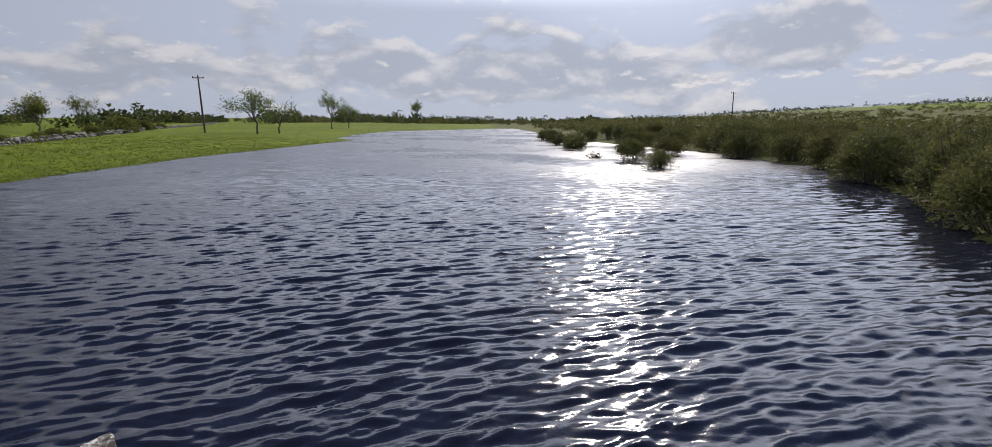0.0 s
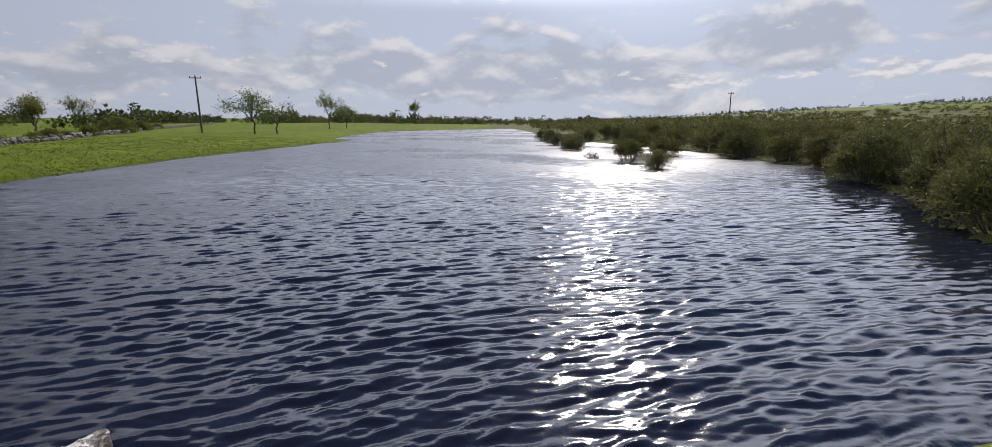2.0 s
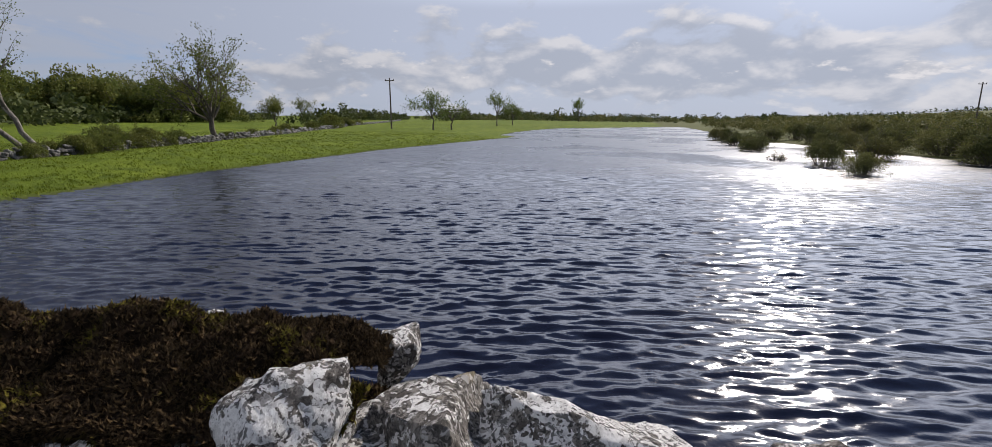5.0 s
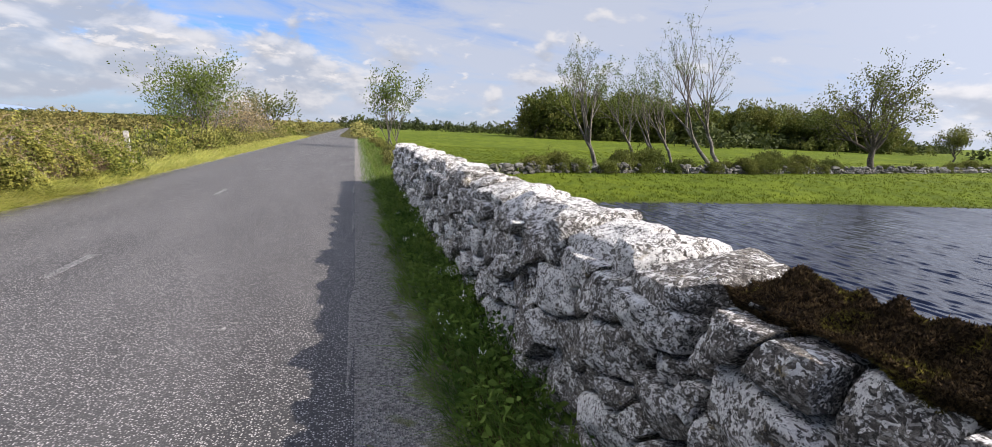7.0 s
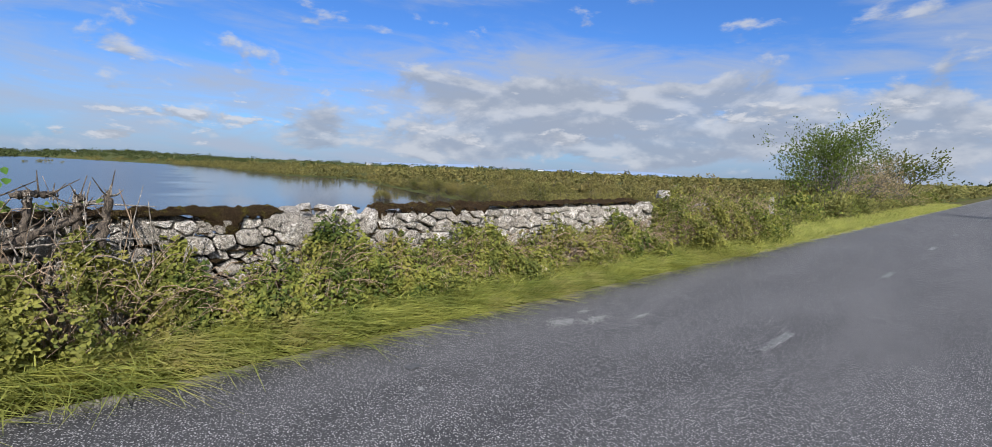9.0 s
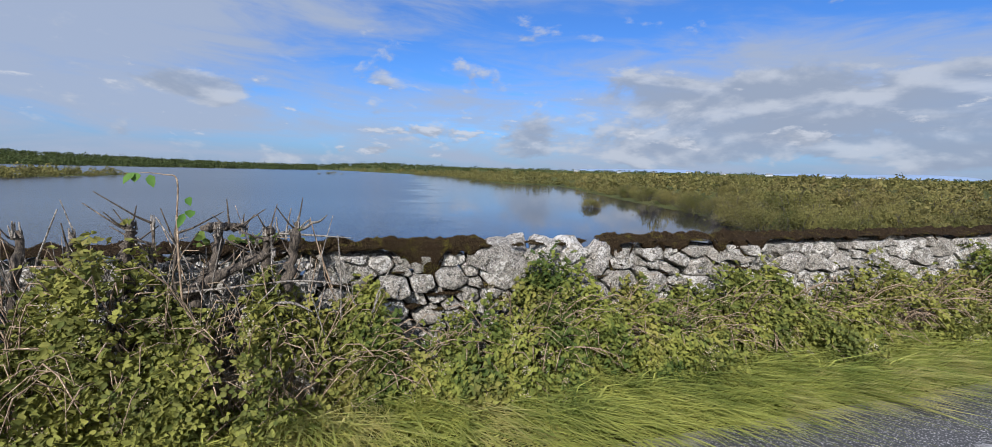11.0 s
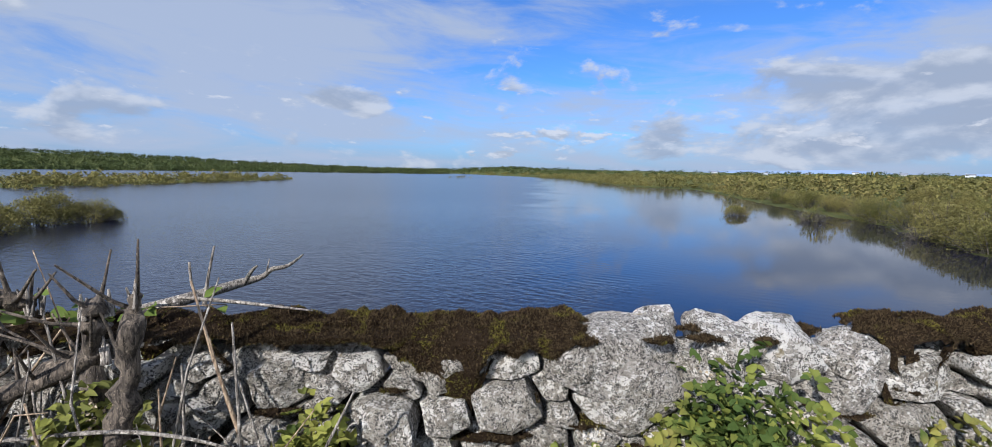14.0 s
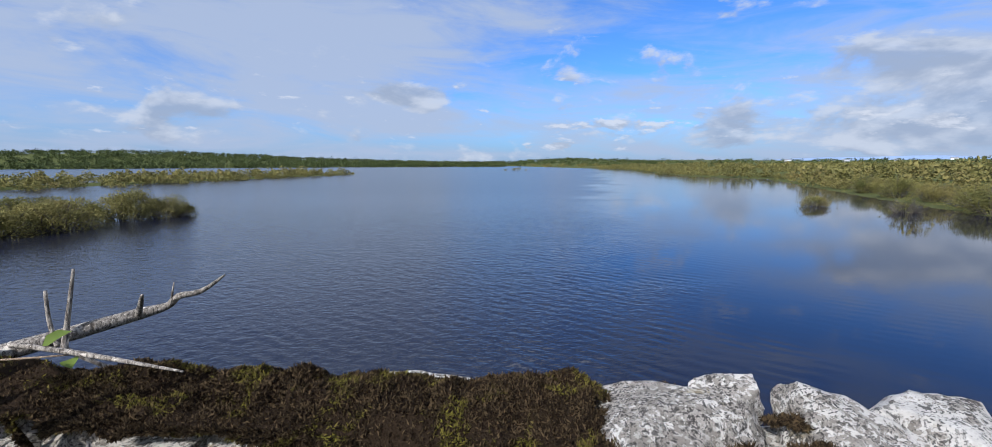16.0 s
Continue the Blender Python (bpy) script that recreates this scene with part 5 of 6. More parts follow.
spots = [(s * rs_far.uniform(3.2, 5.0) - 2.1 - (4.8 if s < 0 else 0.2), y, -0.3, 1.8, rs_far.uniform(1.6, 3.2) + 0.004 * y) for s in (-1, 1) for y in np.arange(62, 520, 2.6)]
clump_field("road_hedge", "hedges running down both sides of the road", "hedge", spots, HEDGE_LEAF, rs_far, 70, 0.8)

# ---- pasture: field wall, tufts, poles ----
FIELD_WALL = ((7.5, 22.6), (9.3, 23.3), (15, 24.2), (21, 24.9), (32, 26.6), (43, 28.2), (60, 31), (89, 37), (112, 44), (150, 50), (190, 55))
FIELD_STONE = make_stone("mossy_fieldstone", (0.28, 0.27, 0.25), (0.10, 0.097, 0.085), (0.05, 0.048, 0.04), -0.06)
rng_f = random.Random(21)
field_stones = [rock_mesh(1, 1, 1, rng_f, 4, 5.0, 0.09) for _ in range(7)]
field_meshes = []
for bm in field_stones:
    me = bpy.data.meshes.new("field_stone")
    bm.to_mesh(me)
    bm.free()
    me.materials.append(FIELD_STONE)
    field_meshes.append(me)
field_wall = tagged(new("field_wall"), "low tumbled dry-stone field wall of grey stones", "stone wall", kind="structure")
far_v, far_q = [], []
x, count = 7.6, 0
while x < 190:
    for layer in range(3):
        if layer == 2 and rng_f.random() < 0.45:
            continue
        size = rng_f.uniform(0.26, 0.5)
        px, py = x + rng_f.uniform(-0.15, 0.15), float(along(FIELD_WALL, x)) + rng_f.uniform(-0.12, 0.12)
        z = height_at(px, py) - 0.06 + layer * 0.21
        m = pose(px, py, z, rng_f.uniform(-20, 20), rng_f.uniform(-20, 20), rng_f.uniform(0, 360)) @ Matrix.Diagonal((size, size * 0.8, size * 0.62, 1))
        me = field_meshes[rng_f.randrange(7)]
        if count < 295:
            ob = new("stone", me)
            ob.parent, ob.matrix_basis = field_wall, m
            count += 1
        else:
            base = len(far_v)
            far_v += [tuple(m @ v.co) for v in me.vertices]
            far_q += [[base + i for i in p.vertices] for p in me.polygons]
    x += rng_f.uniform(0.3, 0.44) * (1 if x < 60 else 1.5)
tagged(mesh_part("far_stones", fast_mesh("far_stones", far_v, far_q), FIELD_STONE, field_wall, smooth=False), kind="stuff")

spots = [(10.5, 24.0, 0.5), (12.2, 24.4, 0.66), (13.4, 24.2, 0.45), (17.0, 25.2, 0.75), (19.3, 25.5, 0.85), (22.5, 25.9, 0.5), (26.5, 26.6, 0.42), (31.2, 27.2, 0.8), (34.0, 27.6, 0.72), (38.5, 28.2, 0.66), (58, 31.2, 0.5), (63, 32.4, 0.62), (67, 33.2, 0.5), (88, 38, 1.3), (92, 38.5, 0.9), (3.8, 21.0, 0.55), (5.4, 21.8, 0.5), (46.5, 29.3, 0.4), (52, 30.4, 0.5), (74, 34.5, 0.7), (80, 36, 0.7), (100, 41, 0.9), (108, 43, 1.0), (54.5, 30.3, 0.3), (56.5, 30.7, 0.36), (70, 33.5, 0.35), (77, 35, 0.4), (86, 36.8, 0.7), (116, 45, 0.7), (124, 46.5, 0.7), (15.4, 24.0, 0.42), (18.2, 24.4, 0.36), (20.6, 24.8, 0.4), (24.2, 25.3, 0.44), (27.6, 25.9, 0.6), (29.3, 26.1, 0.7), (32.6, 26.8, 0.5), (36.2, 27.3, 0.46)]
wall_bush = build_bush("field_wall_bush", "dark hawthorn bush growing against the field wall", 190, 1.9, 2.2, 3600, (0.2, 0.1), WOOD_LEAF, "bushes along the field wall", 30)
set_out([wall_bush], spots, 0.1)

rs_g = np.random.RandomState(31)
pts = []
while len(pts) < 11000:
    x = 3 + 70 * rs_g.uniform() ** 1.6
    y = float(along(BANK, x)) + 0.3 + 34 * rs_g.uniform() ** 1.5
    pts.append((x + rs_g.normal() * 0.1, y, 0))
pts = np.repeat(np.array(pts), 5, 0)
pts[:, :2] += rs_g.normal(size=(len(pts), 2)) * 0.07
pts[:, 2] = ground_height(pts[:, 0], pts[:, 1]) - 0.02
GRASS_FIELD = make_leaf("pasture_grass", (0.062, 0.090, 0.008), (0.125, 0.152, 0.014), (0.095, 0.115, 0.012), 0.35, 0.8)
v, q = blade_arrays(pts, 0.13, 0.035, (-0.3, 0.1, 0), rs_g)
tagged(mesh_part("pasture_tufts", fast_mesh("pasture_tufts", v, q), GRASS_FIELD, smooth=False), "tufts of bright green grass on the grazed bank", "grass", kind="stuff")


def build_pole(x, y, top, lean, label):
    """A wooden utility pole with a crossarm and three insulators."""
    pole = tagged(new("utility_pole"), label, "utility pole", "poles of the power line")
    tubes = Tubes()
    z0 = height_at(x, y)
    tall = top - z0
    tubes.add([Vector((lean * tall * k, 0, tall * k - 0.2 * (k == 0))) for k in (0, 0.5, 1)], [0.17, 0.15, 0.12], 8)
    mesh_part("post", tubes.mesh("post"), BARK_DARK, pole)
    bm = bmesh.new()
    box_into(bm, (lean * tall - 0.06, -0.9, tall - 0.42), (lean * tall + 0.06, 0.9, tall - 0.28))
    part("crossarm", bm, BARK_DARK, pole, smooth=False)
    for dy in (-0.8, 0.0, 0.8):
        bm = bmesh.new()
        bmesh.ops.create_cone(bm, cap_ends=True, segments=8, radius1=0.07, radius2=0.04, depth=0.26, matrix=Matrix.Translation((lean * tall, dy, tall - 0.16 + (0.2 if dy == 0 else 0))))
        part("insulator", bm, CORE, pole)
    pole.matrix_basis = pose(x, y, z0)


build_pole(93.7, 27.7, 9.1, 0.0, "wooden utility pole in the far pasture")
build_pole(122, -100, 9.8, 0.03, "wooden utility pole rising from the scrub")


def make_plain(name, a, b, rough=0.9, scale=6.0):
    s = Surface(name, rough, 0.3)
    s.put("Base Color", s.mix(s.step(s.noise(scale, 5), 0.35, 0.65), a, b))
    s.bump(s.noise(scale * 6, 4), 0.4, 0.01)
    return s.m


CONCRETE = make_plain("weathered_concrete", (0.22, 0.205, 0.18), (0.36, 0.34, 0.305), 0.9, 14.0)
RENDER_WALL = make_plain("white_house_render", (0.42, 0.42, 0.41), (0.52, 0.52, 0.51), 0.9, 1.0)
SLATE = make_plain("grey_slate", (0.10, 0.105, 0.12), (0.16, 0.165, 0.18), 0.6, 2.0)
WINDOW_DARK = make_plain("dark_window", (0.02, 0.022, 0.025), (0.03, 0.033, 0.04), 0.15, 1.0)


def build_house(n, x, y, turn, w, d, h):
    """A small far house: four walls, a gabled slate roof, a chimney and windows."""
    house = tagged(new("house"), "small white house with a slate roof far off", "house", "houses across the scrubland")
    bm = bmesh.new()
    box_into(bm, (-w / 2, -d / 2, -1.0), (w / 2, d / 2, h))
    part("wall", bm, RENDER_WALL, house, smooth=False)
    rise = d * 0.42
    bm = bmesh.new()
    ends = [[bm.verts.new((sx * (w / 2 + 0.2), sy, z)) for sy, z in ((-d / 2 - 0.3, h), (d / 2 + 0.3, h), (0, h + rise))] for sx in (-1, 1)]
    bm.faces.new(ends[0])
    bm.faces.new(ends[1][::-1])
    for i in range(3):
        j = (i + 1) % 3
        bm.faces.new((ends[0][j], ends[0][i], ends[1][i], ends[1][j]))
    roof = part("roof", bm, SLATE, house, smooth=False)
    bm = bmesh.new()
    box_into(bm, (w / 2 - 0.9, -0.3, h + rise * 0.5), (w / 2 - 0.2, 0.3, h + rise + 0.9))
    part("chimney", bm, RENDER_WALL, roof, smooth=False)
    for k in range(3):
        for side in (-1, 1):
            bm = bmesh.new()
            cx = (k - 1) * w * 0.3
            box_into(bm, (cx - 0.5, side * d / 2 - 0.04, h * 0.35), (cx + 0.5, side * d / 2 + 0.04, h * 0.35 + 1.2))
            part("window", bm, WINDOW_DARK, house, smooth=False)
    house.matrix_basis = pose(x, y, height_at(x, y) - 1.2, 0, 0, turn)


rng_h = random.Random(9)
for n in range(8):
    a = radians(180 - 26 - 4.1 * n - rng_h.uniform(0, 1.5))
    r = rng_h.uniform(1100, 1500)
    build_house(n, r * math.cos(a), r * math.sin(a), math.degrees(a) + 90 + rng_h.uniform(-25, 25), rng_h.uniform(9, 14), rng_h.uniform(6, 8), rng_h.uniform(3.5, 5.5))

# ---- road markings and verges ----
def flat_patch(name, cx, cy, w, l, material, label, category, seed, z=0.008, square=0.85, ragged=0.9):
    """A thin worn patch with a ragged edge lying on the road."""
    rng = random.Random(seed)
    bm = bmesh.new()
    n = 36
    ring = []
    for i in range(n):
        a = 2 * math.pi * i / n
        c, s = math.cos(a), math.sin(a)
        k = 1 / max(abs(c), abs(s)) ** square * rng.uniform(ragged, 1.04)
        ring.append(bm.verts.new((cx + c * k * w / 2, cy + s * k * l / 2, z + 0.03 * (1 - ((cx + c * k * w / 2 + 2.2) / 2.75) ** 2) - 0.02)))
    bm.faces.new(ring)
    return tagged(part(name, bm, material, smooth=False), label, category)


def flaked_patch(name, cx, cy, w, l, n, size, material, label, category, seed, square=True):
    """Thin flakes left on the chippings of the road, denser towards the patch's middle."""
    rng = random.Random(seed)
    bm = bmesh.new()
    for _ in range(n):
        if square:
            u, v = rng.uniform(-1, 1), rng.uniform(-1, 1)
        else:
            u, v = rng.gauss(0, 0.5), rng.gauss(0, 0.5)
        x, y, turn = cx + u * w / 2, cy + v * l / 2, rng.uniform(0, 6.28)
        z = 0.0065 + 0.03 * (1 - ((x + 2.2) / 2.75) ** 2) - 0.02 + rng.uniform(0, 0.0025)
        ring = []
        for i in range(6):
            k = size * rng.uniform(0.35, 1.25)
            ring.append(bm.verts.new((x + k * math.cos(turn + i * 1.047), y + 1.4 * k * math.sin(turn + i * 1.047), z)))
        bm.faces.new(ring)
    return tagged(part(name, bm, material, smooth=False), label, category)


WORN = make_plain("worn_tarmac", (0.10, 0.096, 0.092), (0.24, 0.228, 0.218), 0.9, 60.0)
TAR = make_plain("dark_tar", (0.03, 0.03, 0.032), (0.06, 0.06, 0.06), 0.6, 30.0)
for i in range(12):
    ob = flaked_patch("road_dash", -2.33, 3.88 + i * 5.95, 0.1, 0.92, 520, 0.0085, PAINT, "worn white centre dash painted on the tarmac", "road marking", i)
    ob["group"] = "centre line of the road"
flat_patch("tar_spot", -4.07, 0.55, 0.11, 0.14, TAR, "small dark tar spot on the road", "road stain", 50)
flat_patch("paint_fleck", -4.78, 5.05, 0.16, 0.12, PAINT, "pale fleck at the road's edge", "road stain", 51)
for n, (x, y, w, l) in enumerate(((-4.12, 2.55, 0.24, 0.34), (-3.95, 2.95, 0.15, 0.4), (-4.25, 3.1, 0.08, 0.16), (-3.7, 3.5, 0.07, 0.3))):
    flaked_patch("worn_patch", x, y, w, l * 1.2, int(3200 * w * l) + 30, 0.012, WORN, "rough pale worn patch in the tarmac", "road stain", 52 + n, False)


def verge(name, label, n, xs, ys, height, width, lean, material, seed, ground_z=-0.03, power=1.0, bare=0.0, flop=0.45):
    rs = np.random.RandomState(seed)
    x = rs.uniform(xs[0], xs[1], n)
    y = ys[0] + (ys[1] - ys[0]) * rs.uniform(0, 1, n) ** power
    tuft = 0.5 + 0.5 * np.sin(x * 9 + 2 * np.sin(y * 3)) * np.sin(y * 5.3 + x * 2)
    keep = rs.uniform(0, 1, n) > bare * (1 - tuft)
    x, y, tuft = x[keep], y[keep], tuft[keep]
    edge = np.minimum(1, 0.35 + np.abs(x - (xs[0] if abs(xs[0] + 2.2) < abs(xs[1] + 2.2) else xs[1])) / 0.35)
    roots = np.stack([x + 0.05 * np.sin(y * 4.1), y, ground_z + 0 * x], 1)
    v, q = blade_arrays(roots, 1.0, width, lean, rs)
    base = np.repeat(roots, 6, 0)
    k = np.repeat(height * edge * (0.6 + 0.7 * tuft), 6)[:, None]
    v = base + (v - base) * np.concatenate([np.maximum(k, 0.6), np.maximum(k, 0.6), k], 1) * np.array([flop, flop, 1.25 - 0.55 * flop])
    side = v - base
    return tagged(mesh_part(name, fast_mesh(name, v, q), material, smooth=False), label, "grass", kind="stuff")


verge("verge_grass_west", "long yellow-green grass leaning over the road's edge", 25000, (-6.05, -5.0), (-4.6, 9.5), 0.40, 0.023, (0.7, 0.35, 0), GRASS_BLADE, 61, flop=1.0)
verge("verge_grass_west_far", "long yellow-green grass along the hedge", 20000, (-6.9, -4.86), (9.5, 62), 0.32, 0.028, (0.6, 0.3, 0), GRASS_BLADE, 62, -0.03, 1.7, flop=0.9)
verge("verge_grass_east", "lush dark green grass at the foot of the wall", 19000, (1.02, 1.74), (-4.0, 12.2), 0.34, 0.016, (-0.35, 0.15, 0), GRASS_LUSH, 63, -0.06, 1.3, 0.5, 0.75)
verge("verge_grass_east_far", "green grass beside the far stretch of road", 14000, (0.75, 2.9), (12.2, 62), 0.28, 0.02, (-0.2, 0.1, 0), GRASS_LUSH, 64, -0.05, 1.6)


def broad_leaves(centres, ways, length, width, rs, normals=None):
    """Rounded leaves of two quads that meet along a folded midrib."""
    n = len(centres)
    ways = unit(ways)
    side = unit(np.cross(ways, (rs.normal(size=(n, 3)) if normals is None else normals + 0.5 * rs.normal(size=(n, 3)))))
    up = np.cross(side, ways)
    ln = length * rs.uniform(0.6, 1.25, (n, 1))
    wd = width * rs.uniform(0.7, 1.2, (n, 1)) / 2
    f = rs.uniform(0.1, 0.5, (n, 1)) * wd
    pts = [centres, centres + ways * ln * 0.28 + side * wd * 0.9 + up * f, centres + ways * ln * 0.68 + side * wd * 0.75 + up * f, centres + ways * ln - up * ln * 0.12, centres + ways * ln * 0.68 - side * wd * 0.75 + up * f, centres + ways * ln * 0.28 - side * wd * 0.9 + up * f]
    b = np.arange(n)[:, None] * 6
    return np.stack(pts, 1).reshape(-1, 3), np.concatenate([b + [0, 1, 2, 3], b + [0, 3, 4, 5]])


rs_w = np.random.RandomState(66)
weeds = np.stack([rs_w.uniform(1.1, 1.7, 5200), -3.5 + 15 * rs_w.uniform(0, 1, 5200) ** 1.3, rs_w.uniform(0.02, 0.2, 5200)], 1)
v, q = broad_leaves(weeds, rs_w.normal(size=weeds.shape) * np.array([1, 1, 0.4]) + np.array([-0.4, 0, 0.3]), 0.062, 0.038, rs_w)
tagged(mesh_part("verge_weeds", fast_mesh("verge_weeds", v, q), GRASS_LUSH, smooth=False), "small broad-leaved weeds among the grass", "weeds", kind="stuff")
FLOWER = make_leaf("pale_flowers", (0.55, 0.55, 0.48), (0.7, 0.7, 0.64), (0.5, 0.45, 0.35), 0.2)
FLOWER_TAN = make_leaf("seed_heads", (0.30, 0.23, 0.13), (0.48, 0.42, 0.30), (0.22, 0.14, 0.08), 0.2)
flowers = np.stack([rs_w.uniform(1.15, 1.65, 26), -2.5 + 9 * rs_w.uniform(0, 1, 26), rs_w.uniform(0.18, 0.3, 26)], 1)
flowers = np.repeat(flowers, 14, 0) + rs_w.normal(size=(26 * 14, 3)) * 0.02
v, q = leaf_arrays(flowers, rs_w.normal(size=flowers.shape), 0.016, 0.012, rs_w)
tagged(mesh_part("verge_flowers", fast_mesh("verge_flowers", v, q), FLOWER, smooth=False), "tiny white flowers in the grass by the wall", "flowers", kind="stuff")

# ---- brambles along the west wall ----
BRAMBLE_TOP = ((-5.5, 1.15), (-3.2, 1.25), (-2.4, 1.3), (-1.95, 1.25), (-1.5, 1.05), (-1.2, 0.8), (-0.5, 0.68), (0.1, 0.76), (0.55, 0.95), (1.0, 0.88), (1.5, 0.78), (2.5, 0.80), (4.5, 0.80), (7.0, 0.86), (8.0, 1.2), (9.0, 1.55), (10.5, 1.25), (13, 1.2))
CANE = make_bark("bramble_cane", (0.32, 0.235, 0.15), (0.14, 0.09, 0.055), 60.0)


def build_bramble(n, y0, y1, count):
    """A thicket of bramble against the wall: arching canes, leaves in threes, and seed heads."""
    rng, rs = random.Random(200 + n), np.random.RandomState(200 + n)
    mid = (y0 + y1) / 2
    thicket = tagged(new("bramble"), "tangled green bramble thicket against the stone wall", "bramble", "brambles along the wall")
    hubs = rs.uniform(y0 - 0.1, y1 + 0.1, max(6, int(9 * (y1 - y0))))
    pick = rs.randint(0, len(hubs), count)
    y = hubs[pick] + rs.normal(size=count) * 0.085
    top = np.array([float(along(BRAMBLE_TOP, v)) for v in y]) * (0.86 + 0.24 * np.sin(y * 5.1 + n) * np.sin(y * 2.3))
    t = np.clip(np.where(rs.uniform(0, 1, count) < 0.7, rs.uniform(0.1, 1.0, len(hubs))[pick] + rs.normal(size=count) * 0.13, rs.uniform(0, 1, count)), 0, 1.06)
    swell = 0.58 + 0.16 * np.sin(y * 3.7 + 4 * t) + 0.08 * np.sin(y * 9 + 7 * t)
    wide = np.where(y > 7.8, 1.5, np.where(y < -1.2, 1.05, 1.0))
    x = np.where(y < -1.15, -5.86, -6.02) + swell * np.sin(np.clip(1.15 - t, 0, 1) * 1.7) * wide - rs.uniform(0, 0.3, count) ** 1.5 * 1.2
    z = 0.02 + top * t + rs.normal(size=count) * 0.06
    p = np.stack([x, y - mid, z], 1)
    out = np.stack([0.9 - 0.6 * t, 0 * t, 0.35 + 0.7 * t], 1) + rs.normal(size=(count, 3)) * 0.6
    way = np.cross(out, rs.normal(size=p.shape)) + out * 0.35
    big = rs.uniform(0.75, 1.3, (count, 1))
    trio = []
    for k in (-1, 0, 1):
        turn = unit(np.cross(out, way)) * k * 1.1 + unit(way)
        trio.append((p + unit(turn) * 0.012, turn))
    v, q = broad_leaves(np.concatenate([a for a, _ in trio]), np.concatenate([b for _, b in trio]), 0.045, 0.034, rs, np.concatenate([out] * 3))
    mesh_part("foliage", fast_mesh("foliage", v, q), BRAMBLE_LEAF, thicket, smooth=False)
    tubes = Tubes()
    for _ in range(int(105 * (y1 - y0))):
        yy = rng.uniform(y0, y1)
        hh = float(along(BRAMBLE_TOP, yy)) * rng.uniform(0.7, 1.32)
        a = Vector(((-5.98 if yy > -1.2 else -5.75) + rng.uniform(-0.05, 0.1), yy - mid, 0.0))
        c = a + Vector((rng.uniform(0.1, 0.62), rng.uniform(-0.6, 0.6), hh * rng.uniform(0.25, 0.9)))
        b = a.lerp(c, 0.5) + Vector((rng.uniform(-0.05, 0.12), rng.gauss(0, 0.08), hh * 0.5))
        pts = [a * ((1 - s) ** 2) + b * (2 * s * (1 - s)) + c * (s * s) for s in (0, 0.2, 0.4, 0.6, 0.8, 1)]
        r = rng.uniform(0.0022, 0.0050)
        tubes.add(pts, [r] * 5 + [r * 0.5], 4)
    tagged(mesh_part("cane_tangle", tubes.mesh("cane_tangle"), CANE, thicket), kind="stuff")
    k = int(34 * (y1 - y0))
    at = rs.randint(0, count, k)
    pp = np.repeat(p[at] + out[at] * 0.07, 24, 0) + rs.normal(size=(k * 24, 3)) * 0.02
    v, q = leaf_arrays(pp, rs.normal(size=pp.shape), 0.013, 0.010, rs)
    tagged(mesh_part("seed_fluff", fast_mesh("seed_fluff", v, q), FLOWER_TAN, thicket, "pale brown seed heads", False), kind="stuff")
    thicket.matrix_basis = pose(0, mid, 0)


for n, (a, b, c) in enumerate(((-5.4, -3.6, 2600), (-3.6, -2.2, 4200), (-2.2, -1.0, 2900), (-1.0, 0.2, 2700), (0.2, 1.4, 3100), (1.4, 2.7, 3200), (2.7, 4.3, 3200), (4.3, 6.0, 2800), (6.0, 7.7, 2600), (7.7, 9.4, 2600), (9.4, 11.4, 2300), (11.4, 13.4, 1900))):
    build_bramble(n, a, b, c)

